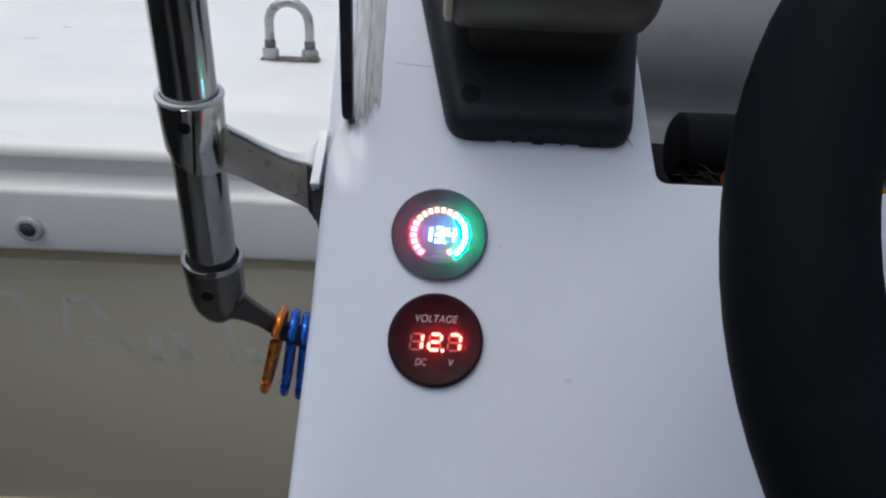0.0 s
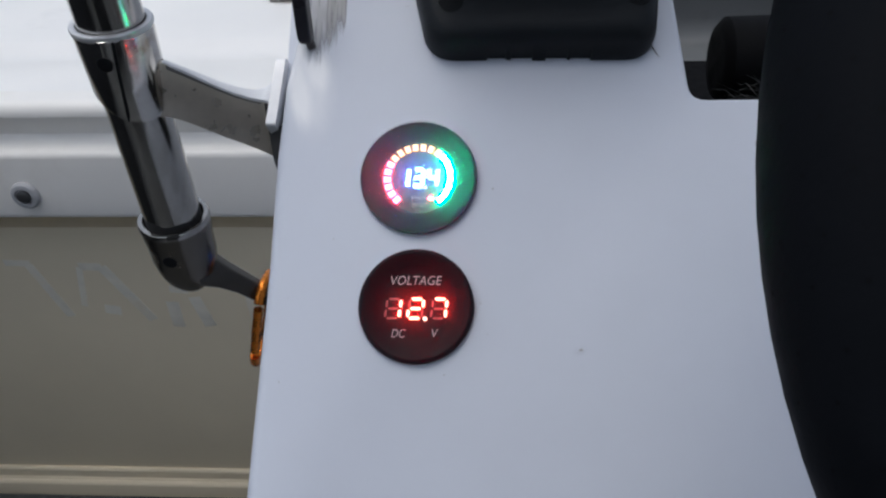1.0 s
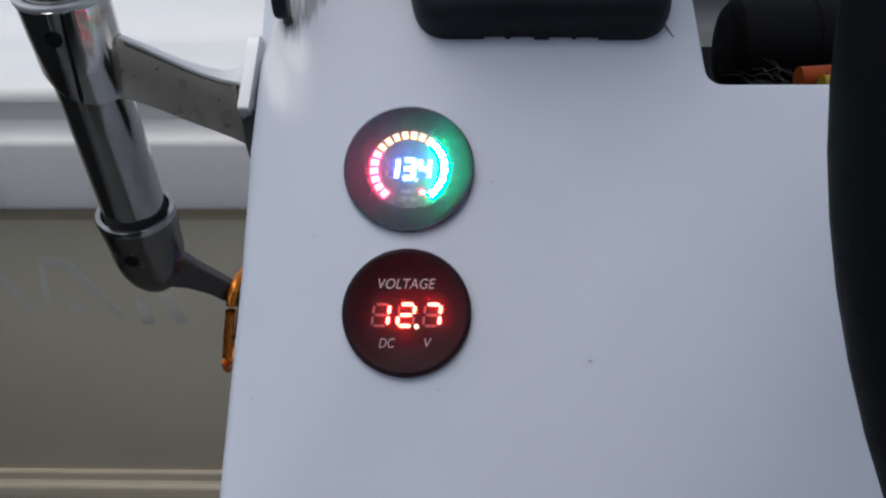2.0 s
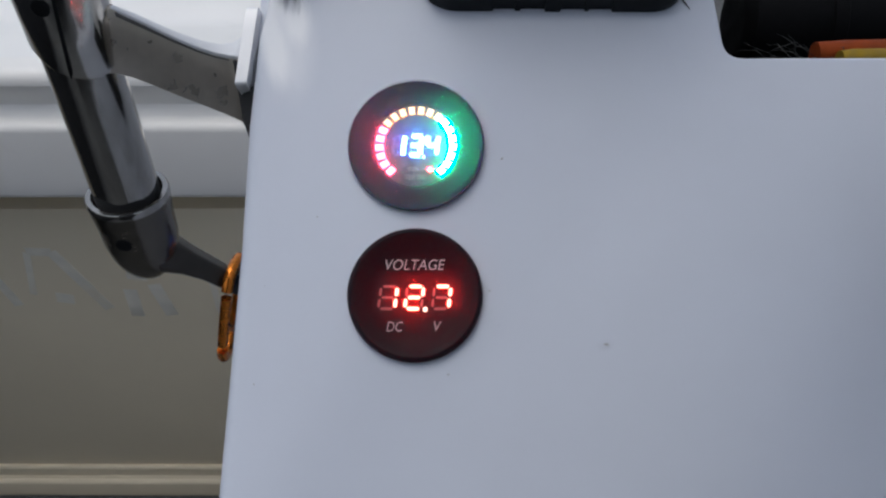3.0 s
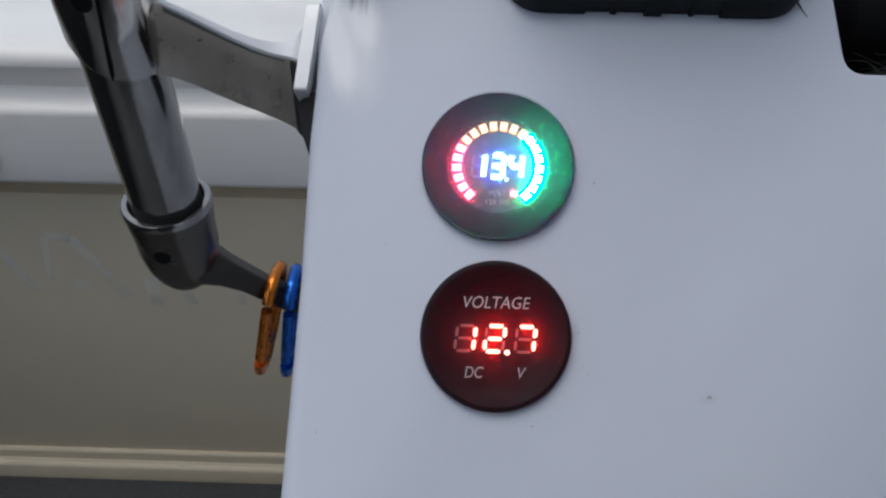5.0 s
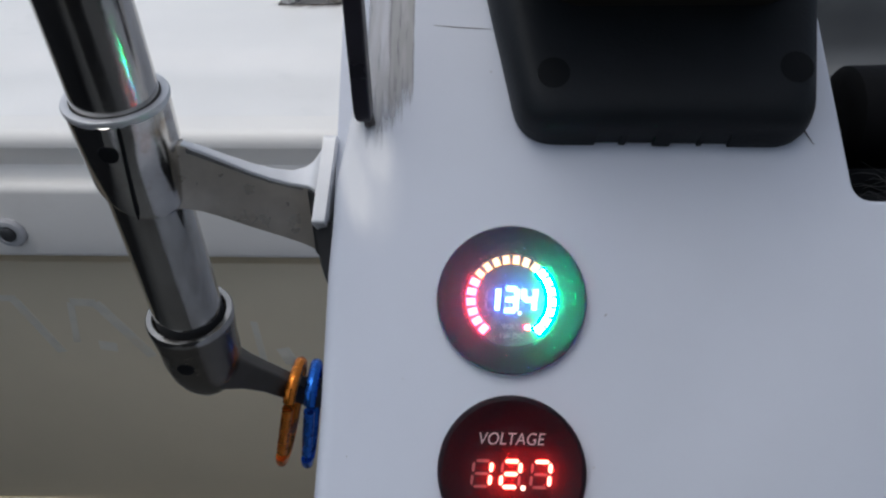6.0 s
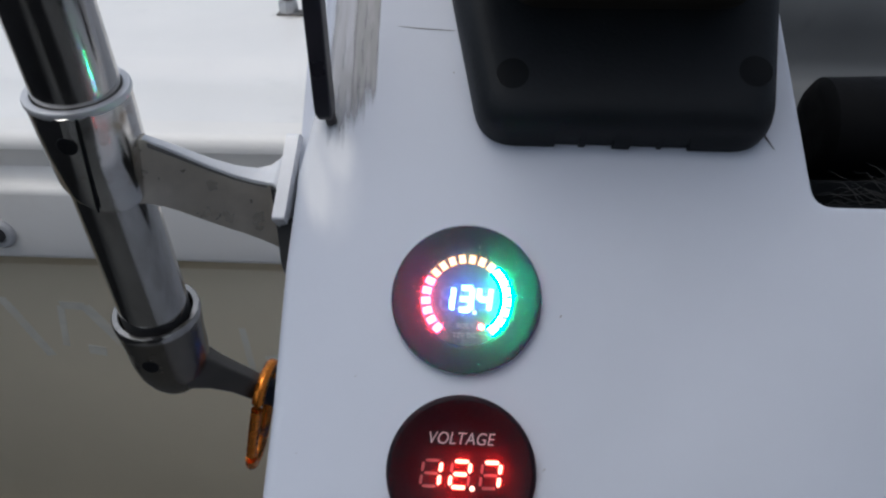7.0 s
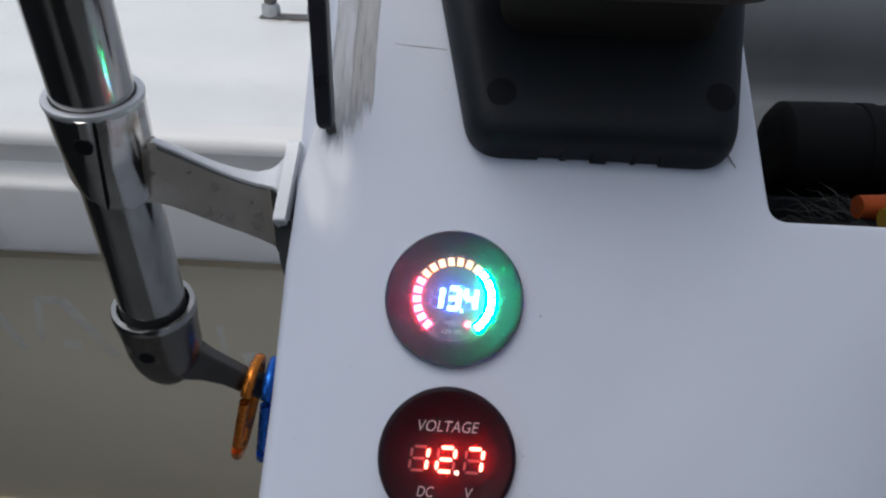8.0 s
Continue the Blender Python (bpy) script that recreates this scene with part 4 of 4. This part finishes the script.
loft(bm, [ring_at(Vector((x, 22, 48)) * MM, Vector((0, 1, 0)), Vector((0, 0, 1)), r * MM, n=48) for x, r in ((-42.5, 8), (-42.5, 21), (-41.5, 23), (-39.1, 23.2), (-39.1, 8))])
part("end_cap", bm, CAP_HIGHLIGHT, throttle, "tan end cap, a highlight put into its colour", smooth=50)

# ---- black bar and old sealant along the console's edge ----
bar = thing("edge_bar", Matrix.Translation((-0.0418, 0.0510, 0.6032)), "black painted upright flat metal bar standing on the console edge", "bar")
bm = bmesh.new()
loops = []
for z, wx, dx, wy in ((0, 1.3, 0.7, 2.6), (0.15, 1.7, 0.5, 3.0), (0.7, 2.1, 0.3, 3.3), (1.6, 2.35, 0.1, 3.5), (3.2, 2.5, 0.0, 3.5), (40, 2.6, -0.2, 3.5), (90, 2.7, -0.4, 3.5), (150, 2.8, -0.7, 3.5)):
    loops.append(ring_at(Vector((dx, 0, z)) * MM, Vector((1, 0, 0)), Vector((0, 1, 0)), wx * MM, wy * MM, n=40, power=8))
loft(bm, loops)
part("flat_bar", bm, DARKBAR, bar, smooth=40)
bm = bmesh.new()
tube(bm, [Vector((1.5, 1, -2.6)) * MM, Vector((1.2, 1, -1.0)) * MM, Vector((1.0, 1, 1)) * MM], 0.0016, 12)
part("fixing_screw", bm, GRIT, bar, "rusty screw under the bar")


def patch(name, mat, m, sx, sy, label, category, group="", n=12):
    """A thin layer lying on a surface, sx by sy millimetres from its middle."""
    bm = bmesh.new()
    bmesh.ops.create_grid(bm, x_segments=n, y_segments=n, size=1)
    ob = link(name, bm, mat, m=m @ Matrix.Diagonal((sx * MM, sy * MM, 1, 1)))
    return tagged(ob, label, category, group)


def on_dash(u, v, n=0.05, turn=0.0):
    return FACE @ Matrix.Translation(Vector((u, v, n)) * MM) @ Matrix.Rotation(radians(turn), 4, "Z")


sealant = thing("sealant", on_dash(-36, 120, 0.05, 0.4), "smeared old grey sealant strip beside the black bar", "sealant")
for name, mat, u, n, sx, sy, label in (("pale_smear", SMEAR, -1.8, 0.0, 5.6, 60, "pale inner smear"), ("grey_smear", SMEAR_DARK, 3.9, 0.03, 4.6, 56, "darker grey smear")):
    bm = bmesh.new()
    bmesh.ops.create_grid(bm, x_segments=8, y_segments=24, size=1)
    part(name, bm, mat, sealant, label, m=Matrix.Translation(Vector((u, 4 if sy < 60 else 0, n)) * MM) @ Matrix.Diagonal((sx * MM, sy * MM, 1, 1)))

# ---- steering wheel ----
tilt = 0.085
wheel = thing("steering_wheel", FACE @ Matrix.Translation((241.5 * MM, -22.5 * MM, 112 * MM)) @ Matrix.Rotation(0.011, 4, "Y") @ Matrix.Rotation(tilt, 4, "X"),
              "black perforated leather steering wheel in front of the dash", "steering wheel")
bm = bmesh.new()
RW, rw = 0.1505, 0.0192
closed_tube(bm, [Vector((RW * math.cos(2 * math.pi * i / 96), RW * math.sin(2 * math.pi * i / 96), 0)) for i in range(96)], rw, 28, Vector((0, 0, 1)))
rim = part("rim", bm, LEATHER, wheel, "thick padded black rim", smooth=60)
rnd = random.Random(3)
bm = bmesh.new()
for i in range(40):
    th = radians(118 + 3.2 * i + rnd.uniform(-0.3, 0.3))
    for k in range(7):
        ph = radians(-10 + 26 * (k + 0.5 * (i % 2)) + rnd.uniform(-3, 3))
        e = Vector((math.cos(th), math.sin(th), 0))
        nrm = e * math.cos(ph) + Vector((0, 0, math.sin(ph)))
        tn = Vector((-math.sin(th), math.cos(th), 0))
        c = e * RW + nrm * (rw + 0.00006)
        bm.faces.new([bm.verts.new(q) for q in ring_at(c, tn, nrm.cross(tn), 0.00045, n=8)])
tagged(part("perforation", bm, PITCH, rim, "rows of small punched holes"), kind="stuff")
for a in (20, 90, 160, 270):
    bm = bmesh.new()
    d = Vector((math.cos(radians(a)), math.sin(radians(a)), 0))
    tube(bm, [d * 0.03 + Vector((0, 0, -0.045)), d * 0.09 + Vector((0, 0, -0.03)), d * 0.15], 0.008, 12)
    part("spoke", bm, BLACK, wheel)
bm = bmesh.new()
lathe(bm, [(0.02, -0.112), (0.02, -0.07), (0.04, -0.065), (0.042, -0.04), (0.035, -0.03), (0.005, -0.028)], 40)
part("hub", bm, BLACK, wheel)

# ---- what lies in the pocket ----
P0 = Vector((0.131, 0.134, 0.566))
torch = thing("torch", Matrix.Translation(P0), "black cylindrical torch lying in the console pocket", "torch")
bm = bmesh.new()
yaw = Vector((1, 0.03, 0)).normalized()
loft(bm, [ring_at(yaw * x * MM, Vector((0, 1, 0)), Vector((0, 0, 1)), r * MM, n=36) for x, r in ((0, 12), (0.3, 17), (3, 20), (30, 20.4), (32, 19.6), (120, 19.6), (200, 19.6), (201, 8))])
part("body", bm, TORCH, torch, smooth=40)
bm = bmesh.new()
loft(bm, [ring_at(yaw * x * MM, Vector((0, 1, 0)), Vector((0, 0, 1)), r * MM, n=36) for x, r in ((34, 19.7), (34.5, 20.4), (40, 20.4), (40.5, 19.7))])
part("grip_ring", bm, TORCH, torch)
# Black slab added to make the deep pocket floor dark.
slab_bm = bevelled_box((0.083, edge.y + 0.0075, edge.z - 0.0545), (0.42, edge.y + 0.18, edge.z - 0.042), 0.002)
tagged(link("pocket_dark_slab", slab_bm, TORCH, smooth=40), "thick black slab added to darken the pocket floor", "mat")
# Plain black strip just behind the dash edge.
block = bevelled_box((0.084, edge.y + 0.009, edge.z - 0.0418), (0.40, edge.y + 0.052, edge.z - 0.0240), 0.002)
tagged(link("black_strip", block, TORCH, smooth=40), "plain black strip along the near side of the pocket", "foam strip")
rnd = random.Random(11)
cable = thing("frayed_cable", Matrix.Translation((0.1362, 0.0635, 0.5735)), "orange and yellow cable with frayed grey fibres in the pocket", "cable")
bm = bmesh.new()
tube(bm, [Vector((x, 0.0020 + 0.0012 * math.sin(x * 40), 0.0028)) for x in (-0.001, 0.010, 0.03, 0.06, 0.1, 0.15, 0.22)], 0.0046, 20, radii=[0.0040, 0.0045, 0.0046, 0.0047, 0.0047, 0.0047, 0.0047])
part("orange_core", bm, FOIL, cable, "dusty orange sheath")
bm = bmesh.new()
tube(bm, [Vector((x, -0.0056, 0.0030)) for x in (0.004, 0.009, 0.05, 0.1, 0.15, 0.22)], 0.0042, 20, radii=[0.0034, 0.0040, 0.0042, 0.0042, 0.0042, 0.0042])
part("yellow_core", bm, YELLOW, cable, "dull yellow sheath")
bm = bmesh.new()
for i in range(38):
    p = Vector((rnd.choice((-0.014, -0.006, 0.000, 0.006)) + rnd.uniform(-0.002, 0.002), rnd.uniform(-0.004, 0.006), rnd.uniform(-0.005, 0.003)))
    a, l = rnd.gauss(0.15, 0.55), rnd.uniform(0.005, 0.018)
    q = p + Vector((-math.cos(a) * l, rnd.uniform(-0.002, 0.012), math.sin(a) * l * 0.5))
    mid = (p + q) / 2 + Vector((0, rnd.uniform(-0.002, 0.002), rnd.uniform(-0.002, 0.004)))
    w = rnd.uniform(0.4, 0.95)
    tube(bm, [p, blend(p, mid, 0.55), mid, blend(mid, q, 0.6) + Vector((0, 0, rnd.uniform(-0.001, 0.001))), q], 0.0002, 5, radii=[0.00014 * w, 0.00018 * w, 0.00018 * w, 0.00013 * w, 0.00006])
tagged(part("frayed_fibres", bm, STRAW, cable, "grey frayed fibres"), kind="stuff")
bm = bmesh.new()
for i in range(12):
    p = Vector((rnd.uniform(0.088, 0.118), rnd.uniform(0.085, 0.112), 0.5455 + rnd.uniform(0, 0.010)))
    a, l = rnd.uniform(0, 6.28), rnd.uniform(0.006, 0.02)
    q = p + Vector((math.cos(a) * l, math.sin(a) * l * 0.5, rnd.uniform(-0.001, 0.008)))
    tube(bm, [p, (p + q) / 2 + Vector((0, 0, rnd.uniform(0, 0.003))), q], 0.0003, 5, radii=[0.0002, rnd.uniform(0.00015, 0.0004), 0.0001])
tagged(link("dry_grass", bm, STRAW, smooth=60), "tangle of dry grass and fibres in the pocket", "debris", kind="stuff")

# ---- foredeck fittings ----
eye = thing("lifting_eye", pose(-0.1545, 0.513, 0.5046), "dull steel U-shaped lifting eye bolted to the foredeck", "lifting eye")
bm = bmesh.new()
pts = [(-0.0205, 0, 0.001), (-0.0205, 0, 0.020), (-0.0205, 0, 0.0375)] + [(-0.0205 * math.cos(radians(a)), 0, 0.0375 + 0.0205 * math.sin(radians(a))) for a in range(15, 180, 15)] \
    + [(0.0205, 0, 0.0375), (0.0205, 0, 0.020), (0.0205, 0, 0.001)]
tube(bm, pts, 0.0047, 16)
part("u_bar", bm, GALV, eye, smooth=60)
part("base_plate", bevelled_box((-0.030, -0.008, 0), (0.030, 0.008, 0.0016), 0.0007), RUST_AND_REFLECTION, eye, "rust-stained base plate")
for x in (-0.0205, 0.0205):
    bm = bmesh.new()
    lathe(bm, [(0.0082, 0.0015), (0.0086, 0.003), (0.0086, 0.0095), (0.0075, 0.0118), (0.0048, 0.0128)], 8, (x, 0, 0))
    part("nut", bm, GALV, eye, "corroded nut")
    bm = bmesh.new()
    lathe(bm, [(0.0050, 0.0125), (0.0056, 0.0135), (0.0057, 0.0190), (0.0050, 0.0205)], 20, (x, 0, 0))
    part("sleeve", bm, RUST_AND_REFLECTION, eye, "dark tarnished sleeve above the nut")
stud = thing("snap_stud", Matrix.Translation((-0.3085, 0.2435, 0.437)) @ Matrix.Rotation(radians(90), 4, "X"), "small round canvas snap stud on the deck lip", "snap stud")
bm = bmesh.new()
lathe(bm, [(0.0105, -0.0005), (0.0105, 0.001), (0.009, 0.0028), (0.0065, 0.0032), (0.006, 0.0022), (0.002, 0.0022)], 32)
part("ring", bm, STUDRING, stud, "grey ring")
bm = bmesh.new()
lathe(bm, [(0.0050, 0.0022), (0.0050, 0.0036), (0.0036, 0.0046), (0.002, 0.0048)], 24)
part("button", bm, BUTTON, stud, "dull dark button")

# ---- faded lettering on the riser ----
RISER_TOP, RISER_DOWN = Vector((0, 0.2755, 0.4079)), Vector((0, 0.0590, -0.3679)).normalized()
RISER_OUT = Vector((1, 0, 0)).cross(RISER_DOWN).normalized()
if RISER_OUT.y > 0:
    RISER_OUT.negate()
marks = thing("faded_lettering", Matrix.Identity(4), "faint pale bars where lettering was removed from the riser", "lettering")
for x0, d0, x1, d1, w in ((-380, 58, -357, 59, 5), (-360, 60, -346, 123, 6), (-317, 62, -297, 63, 6), (-298, 62, -272, 127, 7), (-317, 63, -329, 110, 4), (-312, 113, -298, 116, 8),
                          (-247, 88, -231, 90, 6), (-249, 104, -251, 136, 8), (-228, 98, -222, 135, 8), (-180, 82, -181, 134, 4), (-163, 114, -158, 134, 8)):
    a, b = (RISER_TOP + Vector((x * MM, 0, 0)) + RISER_DOWN * d * MM - RISER_OUT * 0.0001 for x, d in ((x0, d0), (x1, d1)))
    ax = (b - a).normalized()
    sd = ax.cross(RISER_OUT) * (w * 0.7 * MM)
    bm = bmesh.new()
    low = [a - sd, a + sd, b + sd, b - sd]
    mid = (a + b) / 2
    loft(bm, [low, [mid + (p - mid) * 0.97 + RISER_OUT * 0.0002 for p in low]])
    part("bar", bm, FADED, marks)

# ---- small dirt on the dash ----
rnd = random.Random(7)
for u, v, size in ((25.4, 18.6, 1.0), (9.5, -44.5, 0.7), (53.8, -36.2, 1.3), (-44.7, -47.4, 0.7), (-43.2, -19.5, 0.4), (23.6, -31.3, 0.5), (-5.8, 89.1, 0.6), (-28.9, 0.9, 0.5), (21.3, -21.0, 0.8)):
    bm = bmesh.new()
    a0 = rnd.uniform(0, 3)
    ring = []
    for i in range(9):
        a = 2 * math.pi * i / 9
        r = size * 0.38 * rnd.uniform(0.6, 1.2)
        p = Vector((r * 1.6 * math.cos(a), r * 0.7 * math.sin(a), 0))
        p.rotate(Euler((0, 0, a0)))
        ring.append(p * MM)
    loft(bm, [ring, [p * 0.6 + Vector((0, 0, 0.00008)) for p in ring]])
    tagged(link("dirt_speck", bm, SMUDGE, m=FACE @ Matrix.Translation(Vector((u, v, 0.0)) * MM)), "tiny dark speck of dirt on the white dash", "dirt", "specks on the dash")
bm = bmesh.new()
tube(bm, [F(-22.6, 103.8, 0.05), F(-17, 103.2, 0.06), F(-11, 102.8, 0.06), F(-6.0, 102.5, 0.05)], 0.0002, 6, radii=[0.00005, 0.00011, 0.00012, 0.00007])
tagged(link("hairline_crack", bm, GRIT), "thin dark hairline crack in the white gelcoat", "crack")
bm = bmesh.new()
tube(bm, [F(79.5, 76.0, 0.3), F(80.6, 73.0, 0.5), F(82.1, 70.3, 0.4), F(84.2, 67.0, 0.1)], 0.0002, 6, radii=[0.0003, 0.0003, 0.00022, 0.00008])
tagged(link("bristle", bm, GRIT), "short black bristle caught at the throttle box corner", "bristle")

def on_deck(x, y, turn=0.0):
    return Matrix.Translation((x, y, 0.5036 + 0.0056 * (y - 0.4) + 0.0008)) @ Matrix.Rotation(radians(turn), 4, "Z")


patch("rust_halo", HALO, on_deck(-0.1545, 0.509), 46, 22, "brown rusty dirt halo round the lifting eye", "dirt", n=4)
for x, y, turn, sx, sy in ((-0.439, 0.548, 20, 14, 9), (-0.426, 0.603, 5, 9, 8)):
    patch("deck_scuff", DEPOSIT, on_deck(x, y, turn), sx, sy, "small grey scuff on the white foredeck", "scuff", "scuffs on the foredeck", n=2)
for u, v, turn, sx, sy in ((19.5, -21.5, 85, 8, 2.5), (53.5, -36.5, 20, 4, 2.2)):
    patch("grime_smudge", GRIME, on_dash(u, v, 0.03, turn), sx, sy, "faint grey grime smudge on the white dash", "grime", "smudges on the dash", n=2)
